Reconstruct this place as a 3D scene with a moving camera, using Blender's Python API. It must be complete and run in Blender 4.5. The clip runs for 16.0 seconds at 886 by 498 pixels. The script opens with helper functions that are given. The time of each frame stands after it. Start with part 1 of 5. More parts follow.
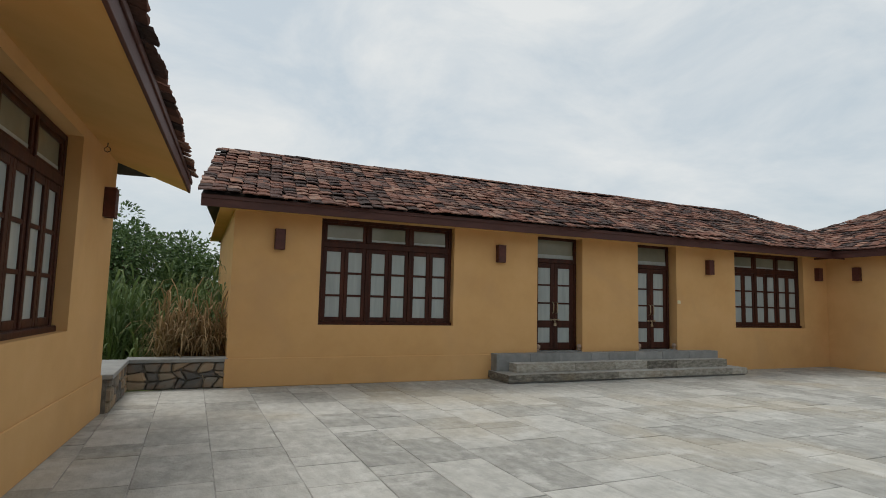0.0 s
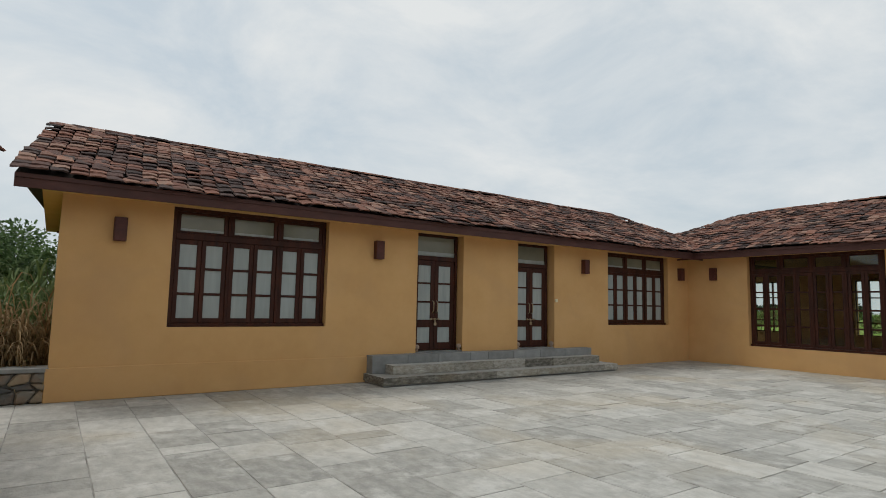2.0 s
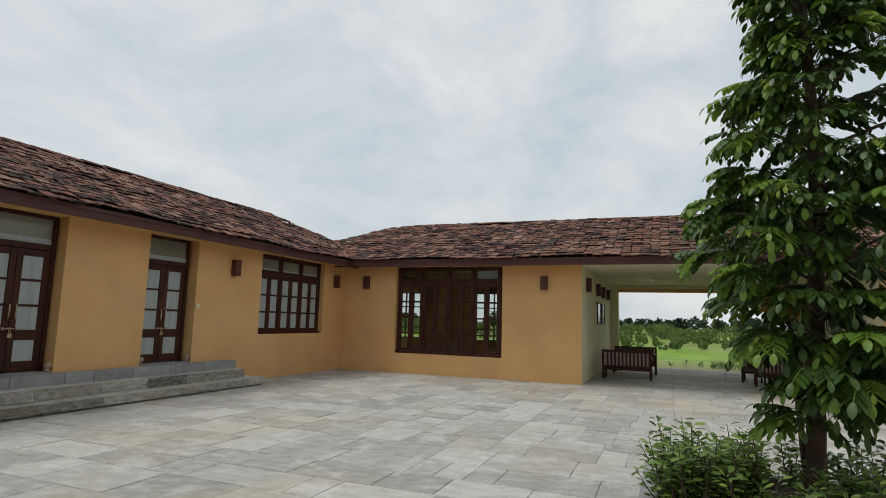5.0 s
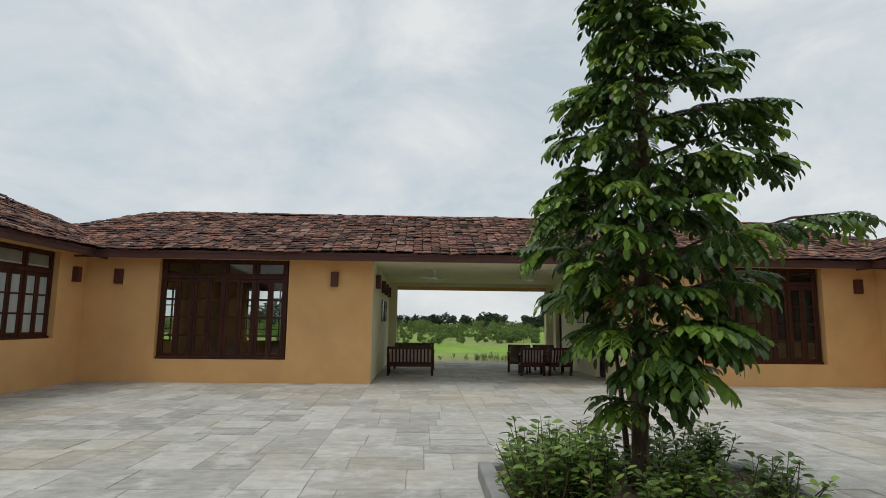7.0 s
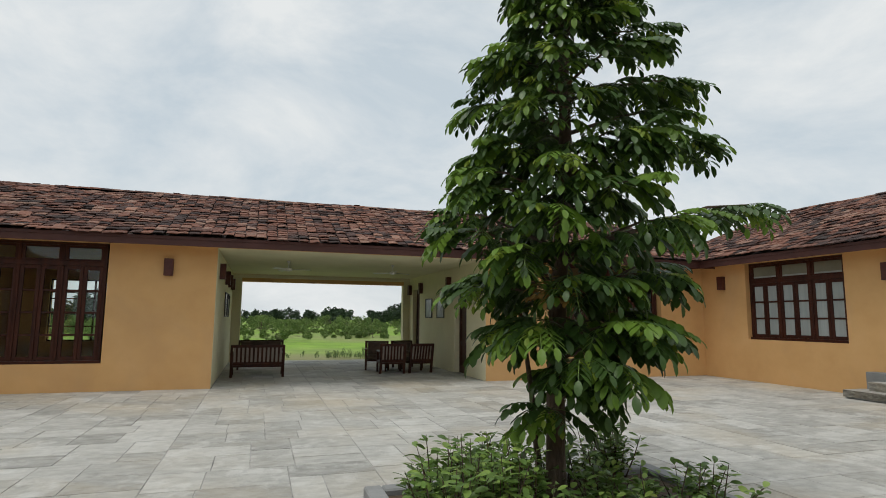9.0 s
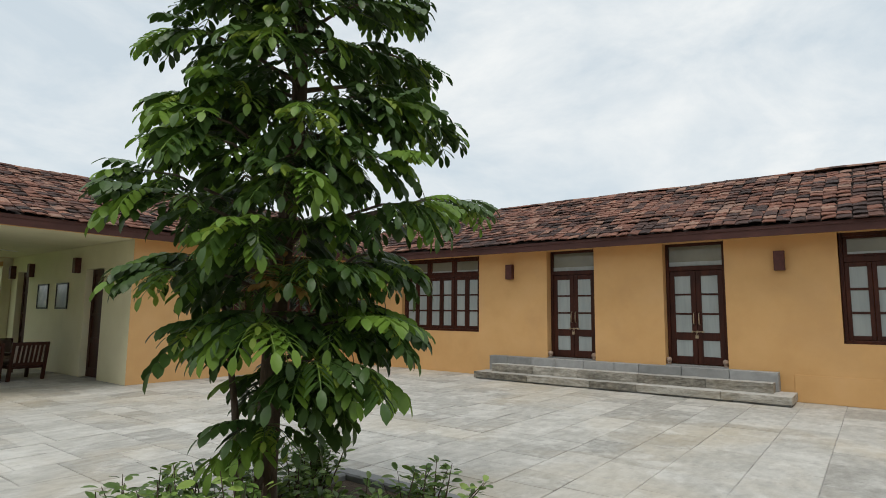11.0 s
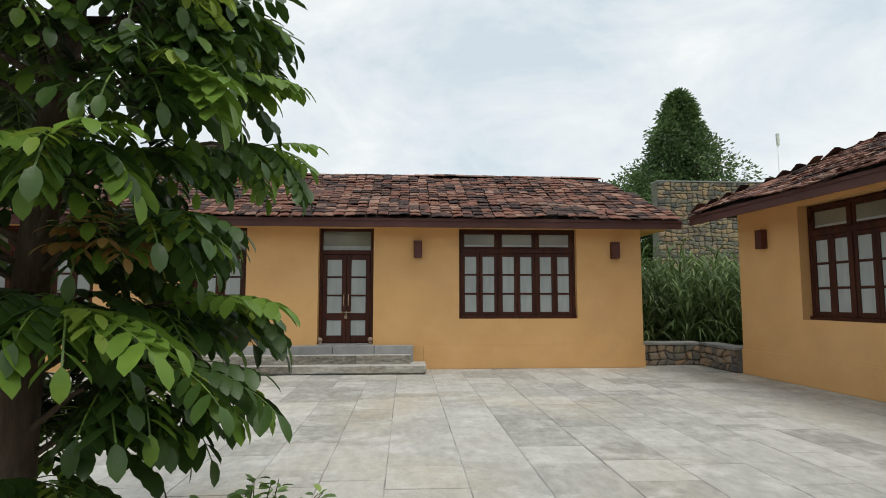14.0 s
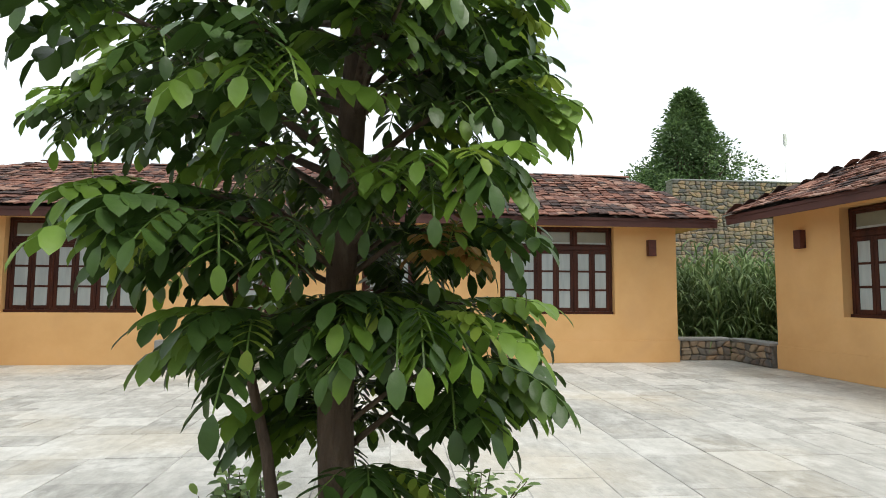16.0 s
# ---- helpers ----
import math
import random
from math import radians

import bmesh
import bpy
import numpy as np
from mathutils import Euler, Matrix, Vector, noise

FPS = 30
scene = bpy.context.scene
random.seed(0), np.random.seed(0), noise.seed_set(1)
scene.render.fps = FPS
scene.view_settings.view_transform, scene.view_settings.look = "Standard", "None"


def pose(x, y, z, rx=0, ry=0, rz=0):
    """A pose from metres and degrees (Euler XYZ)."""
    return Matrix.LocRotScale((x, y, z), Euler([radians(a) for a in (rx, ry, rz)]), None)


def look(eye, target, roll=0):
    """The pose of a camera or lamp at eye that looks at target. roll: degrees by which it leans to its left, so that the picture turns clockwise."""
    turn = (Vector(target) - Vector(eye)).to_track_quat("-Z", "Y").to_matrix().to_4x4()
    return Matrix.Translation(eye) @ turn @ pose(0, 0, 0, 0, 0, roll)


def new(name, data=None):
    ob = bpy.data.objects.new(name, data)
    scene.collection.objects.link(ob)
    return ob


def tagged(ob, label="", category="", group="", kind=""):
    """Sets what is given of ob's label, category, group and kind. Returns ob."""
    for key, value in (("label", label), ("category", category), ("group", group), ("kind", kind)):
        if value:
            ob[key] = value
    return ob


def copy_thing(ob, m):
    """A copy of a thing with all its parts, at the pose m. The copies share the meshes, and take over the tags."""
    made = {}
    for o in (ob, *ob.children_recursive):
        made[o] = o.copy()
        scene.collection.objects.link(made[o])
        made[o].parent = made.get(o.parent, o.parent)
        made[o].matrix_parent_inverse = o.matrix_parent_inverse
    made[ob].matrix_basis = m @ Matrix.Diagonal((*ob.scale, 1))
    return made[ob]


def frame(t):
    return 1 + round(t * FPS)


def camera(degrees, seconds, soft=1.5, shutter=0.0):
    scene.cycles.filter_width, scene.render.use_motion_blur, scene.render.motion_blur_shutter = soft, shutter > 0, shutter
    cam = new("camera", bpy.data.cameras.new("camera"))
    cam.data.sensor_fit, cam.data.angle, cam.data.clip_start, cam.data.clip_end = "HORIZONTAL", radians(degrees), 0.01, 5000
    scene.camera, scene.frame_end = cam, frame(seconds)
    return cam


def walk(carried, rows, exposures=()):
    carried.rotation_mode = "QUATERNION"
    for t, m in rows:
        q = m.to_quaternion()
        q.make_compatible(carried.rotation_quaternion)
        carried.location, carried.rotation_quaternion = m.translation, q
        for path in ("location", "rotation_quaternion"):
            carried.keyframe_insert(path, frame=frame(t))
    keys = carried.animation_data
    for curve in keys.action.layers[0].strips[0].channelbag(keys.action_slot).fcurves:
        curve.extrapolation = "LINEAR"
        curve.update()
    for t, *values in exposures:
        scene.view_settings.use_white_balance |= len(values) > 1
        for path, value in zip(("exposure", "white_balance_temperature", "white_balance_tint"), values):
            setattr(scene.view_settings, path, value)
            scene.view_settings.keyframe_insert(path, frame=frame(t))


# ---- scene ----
cam = camera(76.3, 16.0, soft=0.95)
PATH = [
    (0, (0.26, -0.568, 1.455), (1.06, 1.255, 1.647), 1.4),
    (0.5, (0.329, -0.452, 1.452), (1.151, 1.362, 1.639), 1.5),
    (1, (0.39, -0.349, 1.463), (1.287, 1.428, 1.651), 1.6),
    (1.5, (0.568, -0.265, 1.447), (1.588, 1.444, 1.642), 1.4),
    (2, (0.799, -0.214, 1.462), (1.927, 1.426, 1.659), 1.2),
    (2.5, (1.005, -0.12, 1.448), (2.26, 1.423, 1.655), 1.4),
    (3, (1.187, 0.026, 1.464), (2.588, 1.438, 1.674), 1.5),
    (3.5, (1.378, 0.147, 1.453), (2.923, 1.397, 1.674), 1.5),
    (4, (1.608, 0.261, 1.465), (3.251, 1.378, 1.693), 1.4),
    (4.5, (1.783, 0.438, 1.458), (3.524, 1.393, 1.695), 1.7),
    (5, (1.911, 0.561, 1.465), (3.753, 1.297, 1.716), 1.6),
    (5.2, (2.008, 0.607, 1.446), (3.883, 1.257, 1.701), 1.6),
    (7.3, (2.521, 1.456, 1.475), (4.499, 1.299, 1.731), 0.7),
    (7.5, (2.623, 1.496, 1.487), (4.597, 1.298, 1.741), 0.8),
    (8, (2.909, 1.595, 1.48), (4.875, 1.329, 1.732), 0.9),
    (8.5, (3.165, 1.661, 1.478), (5.105, 1.244, 1.729), 0.8),
    (9, (3.395, 1.637, 1.465), (5.284, 1.029, 1.712), 0.5),
    (9.5, (3.626, 1.622, 1.461), (5.42, 0.774, 1.708), 0.4),
    (10, (3.789, 1.653, 1.462), (5.411, 0.51, 1.716), 0.4),
    (10.2, (3.876, 1.659, 1.477), (5.41, 0.401, 1.725), 0.5),
    (12.3, (4.989, 1.617, 1.481), (5.703, -0.24, 1.685), -0.3),
    (12.5, (5.087, 1.566, 1.468), (5.708, -0.325, 1.669), -0.4),
    (13, (5.324, 1.595, 1.475), (5.669, -0.365, 1.669), -0.2),
    (13.5, (5.607, 1.679, 1.46), (5.658, -0.311, 1.651), -0.1),
    (14, (5.862, 1.689, 1.452), (5.732, -0.299, 1.627), -0.0),
    (14.5, (6.144, 1.718, 1.479), (5.901, -0.261, 1.643), -0.0),
    (15, (6.459, 1.82, 1.466), (6.183, -0.153, 1.634), 0.3),
    (15.5, (6.774, 1.826, 1.463), (6.519, -0.151, 1.622), 0.4),
    (16, (7.072, 1.773, 1.484), (6.89, -0.213, 1.637), 0.4),
]
walk(cam, [(t, look(eye, target, roll)) for t, eye, target, roll in PATH],
     exposures=[(0.0, 0.0), (5.0, -0.02), (9.0, 0.05), (10.0, 0.12), (12.5, 0.3), (14.5, 0.28), (16.0, 0.84)])

# ---------------------------------------------------------------- sky and sun
SUN_EL, SUN_AZ = radians(70), radians(-32)
world = bpy.data.worlds.new("overcast_sky")
scene.world = world
world.use_nodes = True
wn, wl = world.node_tree.nodes, world.node_tree.links
wn.clear()
w_out = wn.new("ShaderNodeOutputWorld")
w_bg = wn.new("ShaderNodeBackground")
w_bg.inputs["Strength"].default_value = 0.1
w_sky = wn.new("ShaderNodeTexSky")
w_sky.sky_type = 'NISHITA'
w_sky.sun_disc = False
w_sky.sun_elevation, w_sky.sun_rotation = SUN_EL, SUN_AZ
w_sky.air_density, w_sky.dust_density = 1.0, 3.0
w_co = wn.new("ShaderNodeTexCoord")
w_map = wn.new("ShaderNodeMapping")
w_map.inputs["Scale"].default_value = (1.0, 1.0, 1.9)
w_n = wn.new("ShaderNodeTexNoise")
w_n.inputs["Scale"].default_value = 3.0
w_n.inputs["Detail"].default_value = 11.0
w_n.inputs["Roughness"].default_value = 0.60
w_n.inputs["Distortion"].default_value = 0.35
w_r = wn.new("ShaderNodeValToRGB")
w_r.color_ramp.elements[0].position, w_r.color_ramp.elements[1].position = 0.36, 0.64
w_r.color_ramp.elements[0].color = (0.52, 0.52, 0.52, 1)
w_r.color_ramp.elements[1].color = (1, 1, 1, 1)
w_mix = wn.new("ShaderNodeMixRGB")
w_mix.inputs["Color2"].default_value = (7.6, 7.85, 7.9, 1)
w_haze = wn.new("ShaderNodeMixRGB")
w_haze.blend_type = 'MIX'
w_haze.inputs["Fac"].default_value = 0.6
w_haze.inputs["Color2"].default_value = (3.6, 5.3, 6.4, 1)
wl.new(w_co.outputs["Generated"], w_map.inputs["Vector"])
wl.new(w_map.outputs["Vector"], w_n.inputs["Vector"])
wl.new(w_n.outputs["Fac"], w_r.inputs["Fac"])
wl.new(w_sky.outputs["Color"], w_haze.inputs["Color1"])
wl.new(w_haze.outputs["Color"], w_mix.inputs["Color1"])
wl.new(w_r.outputs["Color"], w_mix.inputs["Fac"])
wl.new(w_mix.outputs["Color"], w_bg.inputs["Color"])
wl.new(w_bg.outputs["Background"], w_out.inputs["Surface"])

sun_data = bpy.data.lights.new("sun", 'SUN')
sun_data.energy, sun_data.angle, sun_data.color = 1.4, radians(25), (1.0, 0.96, 0.9)
sun = new("sun", sun_data)
sun.matrix_world = look((20 * math.sin(SUN_AZ) * math.cos(SUN_EL), 20 * math.cos(SUN_AZ) * math.cos(SUN_EL), 20 * math.sin(SUN_EL)), (0, 0, 0))


# ---------------------------------------------------------------- materials
def material(name, stops, rough=0.7, scale=4.0, detail=6.0, bump=0.2, bump_scale=60.0, metal=0.0, stain=None, stain_scale=0.7,
             vary=0.0, stretch=(1, 1, 1), spec=0.4, mottled=0.25, coat=0.0, translucent=0.0):
    """Procedural surface: a noise ramp over stops, a second slow stain, fine relief, and a shift of value from piece to piece."""
    m = bpy.data.materials.new(name)
    m.use_nodes = True
    n, l = m.node_tree.nodes, m.node_tree.links
    b = n["Principled BSDF"]
    co, mp = n.new("ShaderNodeTexCoord"), n.new("ShaderNodeMapping")
    mp.inputs["Scale"].default_value = stretch
    geo, obi = n.new("ShaderNodeNewGeometry"), n.new("ShaderNodeObjectInfo")
    l.new(geo.outputs["Position"], mp.inputs["Vector"])
    a = n.new("ShaderNodeTexNoise")
    a.inputs["Scale"].default_value, a.inputs["Detail"].default_value, a.inputs["Roughness"].default_value = scale, detail, 0.6
    l.new(mp.outputs["Vector"], a.inputs["Vector"])
    r = n.new("ShaderNodeValToRGB")
    els = r.color_ramp.elements
    while len(els) < len(stops):
        els.new(0.5)
    for e, (p, c) in zip(els, stops):
        e.position, e.color = p, (*c, 1)
    fac = a.outputs["Fac"]
    if vary:
        rnd = n.new("ShaderNodeMath"); rnd.operation = 'ADD'
        l.new(geo.outputs["Random Per Island"], rnd.inputs[0]); l.new(obi.outputs["Random"], rnd.inputs[1])
        fr = n.new("ShaderNodeMath"); fr.operation = 'FRACT'
        l.new(rnd.outputs[0], fr.inputs[0])
        mx = n.new("ShaderNodeMixRGB"); mx.inputs["Fac"].default_value = vary
        l.new(a.outputs["Fac"], mx.inputs["Color1"]); l.new(fr.outputs[0], mx.inputs["Color2"])
        fac = mx.outputs["Color"]
    l.new(fac, r.inputs["Fac"])
    col = r.outputs["Color"]
    if stain:
        s = n.new("ShaderNodeTexNoise")
        s.inputs["Scale"].default_value, s.inputs["Detail"].default_value, s.inputs["Distortion"].default_value = stain_scale, 8.0, 0.6
        l.new(geo.outputs["Position"], s.inputs["Vector"])
        sr = n.new("ShaderNodeValToRGB")
        sr.color_ramp.elements[0].position, sr.color_ramp.elements[1].position = 0.5, 0.72
        sr.color_ramp.elements[1].color = (mottled, mottled, mottled, 1)
        sr.color_ramp.elements[0].color = (0, 0, 0, 1)
        l.new(s.outputs["Fac"], sr.inputs["Fac"])
        sm = n.new("ShaderNodeMixRGB")
        sm.inputs["Color2"].default_value = (*stain, 1)
        l.new(sr.outputs["Color"], sm.inputs["Fac"]); l.new(col, sm.inputs["Color1"])
        col = sm.outputs["Color"]
    l.new(col, b.inputs["Base Color"])
    b.inputs["Roughness"].default_value, b.inputs["Metallic"].default_value = rough, metal
    b.inputs["Specular IOR Level"].default_value = spec
    b.inputs["Coat Weight"].default_value = coat
    if bump:
        f = n.new("ShaderNodeTexNoise")
        f.inputs["Scale"].default_value, f.inputs["Detail"].default_value = bump_scale, 5.0
        l.new(mp.outputs["Vector"], f.inputs["Vector"])
        bp = n.new("ShaderNodeBump")
        bp.inputs["Strength"].default_value, bp.inputs["Distance"].default_value = bump, 0.02
        l.new(f.outputs["Fac"], bp.inputs["Height"]); l.new(bp.outputs["Normal"], b.inputs["Normal"])
    if translucent:
        tr, ad = n.new("ShaderNodeBsdfTranslucent"), n.new("ShaderNodeMixShader")
        l.new(col, tr.inputs["Color"])
        ad.inputs["Fac"].default_value = translucent
        l.new(b.outputs[0], ad.inputs[1]); l.new(tr.outputs[0], ad.inputs[2])
        l.new(ad.outputs[0], n["Material Output"].inputs["Surface"])
    return m


PLASTER = material("ochre_plaster", [(0.3, (0.61, 0.358, 0.148)), (0.55, (0.66, 0.398, 0.172)), (0.75, (0.69, 0.425, 0.195))], 0.85, 1.3, 8, 0.12, 90,
                   stain=(0.56, 0.345, 0.17), stain_scale=0.9, mottled=0.5, spec=0.2)
SOFFIT = material("ochre_soffit", [(0.3, (0.60, 0.36, 0.12)), (0.7, (0.68, 0.42, 0.16))], 0.85, 1.5, 6, 0.08, 80, stain=(0.5, 0.36, 0.14), spec=0.2)
CREAM = material("cream_paint", [(0.3, (0.69, 0.65, 0.44)), (0.7, (0.77, 0.73, 0.52))], 0.75, 1.2, 6, 0.05, 80, stain=(0.6, 0.6, 0.46), spec=0.25)
WOOD = material("dark_red_wood", [(0.3, (0.026, 0.008, 0.005)), (0.55, (0.053, 0.015, 0.008)), (0.8, (0.090, 0.026, 0.012))], 0.5, 9, 8, 0.1, 40,
                stretch=(1, 1, 0.16), spec=0.25)
FASCIA = material("fascia_wood", [(0.3, (0.062, 0.023, 0.018)), (0.6, (0.088, 0.033, 0.026)), (0.85, (0.125, 0.048, 0.038))], 0.55, 5, 8, 0.12, 30,
                  stretch=(0.4, 0.4, 1.6), stain=(0.06, 0.03, 0.026), spec=0.35)
LAMP = material("lamp_box", [(0.3, (0.06, 0.017, 0.013)), (0.7, (0.10, 0.028, 0.02))], 0.5, 12, 5, 0.08, 60, spec=0.4)
DARK = material("dark_metal", [(0.3, (0.02, 0.018, 0.017)), (0.7, (0.04, 0.036, 0.033))], 0.5, 9, 4, 0.05, 60, metal=0.3)
BRASS = material("aged_brass", [(0.3, (0.35, 0.27, 0.17)), (0.7, (0.55, 0.45, 0.32))], 0.38, 14, 5, 0.1, 80, metal=0.9)
SLAB = material("slate_paving", [(0.27, (0.25, 0.248, 0.226)), (0.42, (0.345, 0.34, 0.312)), (0.55, (0.42, 0.414, 0.382)), (0.70, (0.51, 0.502, 0.465))],
                0.62, 5.5, 15, 0.4, 26, vary=0.30, stain=(0.47, 0.39, 0.26), stain_scale=0.4, mottled=0.5, spec=0.35, stretch=(1.6, 0.8, 1))


def lime_bloom(m, colour, scale, low, high, most):
    """Ragged pale lime bloom over a material's own colour."""
    n, l = m.node_tree.nodes, m.node_tree.links
    b = n["Principled BSDF"]
    was = b.inputs["Base Color"].links[0].from_socket
    geo, t, r, mx = n.new("ShaderNodeNewGeometry"), n.new("ShaderNodeTexNoise"), n.new("ShaderNodeValToRGB"), n.new("ShaderNodeMixRGB")
    t.inputs["Scale"].default_value, t.inputs["Detail"].default_value = scale, 13.0
    t.inputs["Roughness"].default_value, t.inputs["Distortion"].default_value = 0.70, 0.15
    r.color_ramp.elements[0].position, r.color_ramp.elements[1].position = low, high
    r.color_ramp.elements[0].color, r.color_ramp.elements[1].color = (0, 0, 0, 1), (most, most, most, 1)
    mx.inputs["Color2"].default_value = (*colour, 1)
    l.new(geo.outputs["Position"], t.inputs["Vector"]); l.new(t.outputs["Fac"], r.inputs["Fac"])
    l.new(r.outputs["Color"], mx.inputs["Fac"]); l.new(was, mx.inputs["Color1"]); l.new(mx.outputs["Color"], b.inputs["Base Color"])


lime_bloom(SLAB, (0.62, 0.615, 0.58), 1.9, 0.52, 0.62, 0.48)
lime_bloom(SLAB, (0.27, 0.27, 0.262), 5.5, 0.56, 0.63, 0.35)
JOINT = material("joint_mortar", [(0.3, (0.16, 0.155, 0.145)), (0.5, (0.33, 0.325, 0.305)), (0.7, (0.52, 0.51, 0.48))], 0.95, 2.2, 9, 0.3, 90)
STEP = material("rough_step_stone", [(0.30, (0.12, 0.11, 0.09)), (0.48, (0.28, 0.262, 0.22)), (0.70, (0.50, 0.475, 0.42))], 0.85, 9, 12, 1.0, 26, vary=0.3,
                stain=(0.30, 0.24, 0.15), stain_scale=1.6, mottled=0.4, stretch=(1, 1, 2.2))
# paler stone colour for the upward faces of the steps
TREAD = material("pale_tread_stone", [(0.3, (0.30, 0.295, 0.27)), (0.5, (0.40, 0.395, 0.37)), (0.7, (0.50, 0.49, 0.46))], 0.75, 6, 10, 0.3, 40, vary=0.3, stain=(0.28, 0.24, 0.18), stain_scale=2.0)
STEPTOP = material("smooth_grey_stone", [(0.3, (0.20, 0.205, 0.20)), (0.7, (0.33, 0.335, 0.33))], 0.7, 5, 8, 0.2, 40, vary=0.3)
RUBBLE = material("rubble_stone", [(0.15, (0.10, 0.10, 0.098)), (0.4, (0.20, 0.18, 0.15)), (0.62, (0.29, 0.23, 0.16)), (0.85, (0.37, 0.26, 0.16))],
                  0.85, 5, 9, 0.6, 25, vary=0.7, stain=(0.3, 0.17, 0.09), stain_scale=3.0, mottled=0.5)
MORTAR = material("rubble_mortar", [(0.3, (0.10, 0.095, 0.085)), (0.7, (0.20, 0.19, 0.17))], 0.95, 15, 6, 0.5, 60)
TILE = material("clay_tile", [(0.10, (0.030, 0.023, 0.022)), (0.32, (0.082, 0.048, 0.041)), (0.52, (0.155, 0.070, 0.050)), (0.70, (0.215, 0.100, 0.070)),
                              (0.84, (0.26, 0.165, 0.125)), (0.94, (0.38, 0.135, 0.075))], 0.88, 9, 9, 0.6, 35, vary=0.74, stain=(0.035, 0.032, 0.03), stain_scale=1.6, mottled=0.55, spec=0.25)
DECK = material("roof_deck", [(0.3, (0.03, 0.025, 0.022)), (0.7, (0.06, 0.045, 0.04))], 0.95, 6, 5, 0.2, 30)
FROST = material("frosted_pane", [(0.3, (0.31, 0.35, 0.345)), (0.7, (0.40, 0.445, 0.44))], 0.22, 1.7, 6, 0.0, spec=0.5, stretch=(6, 6, 0.6))
CURTAIN = material("transom_blind", [(0.3, (0.17, 0.175, 0.135)), (0.7, (0.25, 0.255, 0.20))], 0.12, 1.3, 4, 0.0, spec=0.5)
# room shade put into the colour: beige lowered to look dim behind glass
DIMROOM = material("darkened_room_paint", [(0.3, (0.20, 0.18, 0.14)), (0.7, (0.28, 0.25, 0.2))], 0.85, 1.5, 5, 0.05, 60)
BARK = material("tree_bark", [(0.3, (0.07, 0.05, 0.038)), (0.6, (0.13, 0.095, 0.07)), (0.8, (0.2, 0.155, 0.12))], 0.9, 14, 9, 0.9, 40, stretch=(1, 1, 0.35))
LEAF = material("mature_leaf", [(0.2, (0.028, 0.058, 0.014)), (0.5, (0.050, 0.100, 0.021)), (0.8, (0.085, 0.158, 0.030))], 0.42, 5.0, 3, 0.10, 60, vary=0.12, spec=0.36, translucent=0.12)
FRESHLEAF = material("fresh_leaf", [(0.2, (0.095, 0.175, 0.026)), (0.5, (0.15, 0.26, 0.036)), (0.8, (0.22, 0.35, 0.05))], 0.45, 5.0, 3, 0.10, 60, vary=0.12, spec=0.34, translucent=0.30)
LIMELEAF = material("lime_young_leaf", [(0.2, (0.19, 0.29, 0.04)), (0.8, (0.34, 0.43, 0.07))], 0.5, 3.0, 3, 0.10, 60, vary=0.12, spec=0.28, translucent=0.38)
SHOOT = material("young_shoot", [(0.2, (0.24, 0.12, 0.035)), (0.8, (0.40, 0.25, 0.08))], 0.5, 5, 3, 0.05, 50, vary=0.6, translucent=0.3)
SHRUBLEAF = material("shrub_leaf", [(0.15, (0.07, 0.125, 0.028)), (0.55, (0.14, 0.24, 0.05)), (0.85, (0.27, 0.38, 0.085)), (0.98, (0.42, 0.24, 0.07))],
                     0.45, 3, 3, 0.05, 50, vary=0.65, spec=0.4, translucent=0.25)
CANE = material("cane_grass", [(0.2, (0.075, 0.125, 0.045)), (0.6, (0.15, 0.225, 0.08)), (0.9, (0.27, 0.34, 0.14))], 0.6, 1.5, 4, 0.05, 50, vary=0.55, translucent=0.3)
STRAW = material("dry_straw", [(0.2, (0.22, 0.15, 0.075)), (0.8, (0.42, 0.30, 0.16))], 0.8, 2, 4, 0.05, 50, vary=0.6, translucent=0.2)
FARLEAF = material("far_foliage", [(0.2, (0.055, 0.1, 0.04)), (0.6, (0.11, 0.18, 0.065)), (0.9, (0.19, 0.27, 0.10))], 0.7, 0.4, 4, 0.05, 10, vary=0.6, translucent=0.2)
DARKFAR = material("dark_far_foliage", [(0.2, (0.022, 0.042, 0.024)), (0.6, (0.042, 0.072, 0.036)), (0.9, (0.075, 0.11, 0.05))], 0.8, 0.4, 4, 0.05, 10, vary=0.6)
SCRUB = material("scrub_foliage", [(0.2, (0.085, 0.145, 0.04)), (0.6, (0.17, 0.25, 0.07)), (0.9, (0.30, 0.36, 0.13))], 0.7, 0.5, 4, 0.05, 10, vary=0.55, translucent=0.25)
MEADOW = material("meadow", [(0.3, (0.12, 0.22, 0.022)), (0.55, (0.19, 0.32, 0.03)), (0.8, (0.26, 0.40, 0.05))], 0.9, 0.6, 9, 0.6, 30,
                  stain=(0.22, 0.21, 0.10), stain_scale=0.06, mottled=0.9)
SOIL = material("soil", [(0.3, (0.06, 0.042, 0.028)), (0.7, (0.12, 0.085, 0.055))], 0.95, 9, 8, 0.7, 30)
CUSHION = material("striped_cushion", [(0.3, (0.30, 0.26, 0.22)), (0.7, (0.42, 0.37, 0.32))], 0.9, 7, 5, 0.3, 120)
BACKCLOTH = material("brown_upholstery", [(0.3, (0.085, 0.06, 0.05)), (0.7, (0.14, 0.10, 0.08))], 0.9, 8, 5, 0.3, 120)
WHITE = material("white_enamel", [(0.3, (0.68, 0.68, 0.66)), (0.7, (0.78, 0.78, 0.76))], 0.4, 6, 4, 0.03, 60)
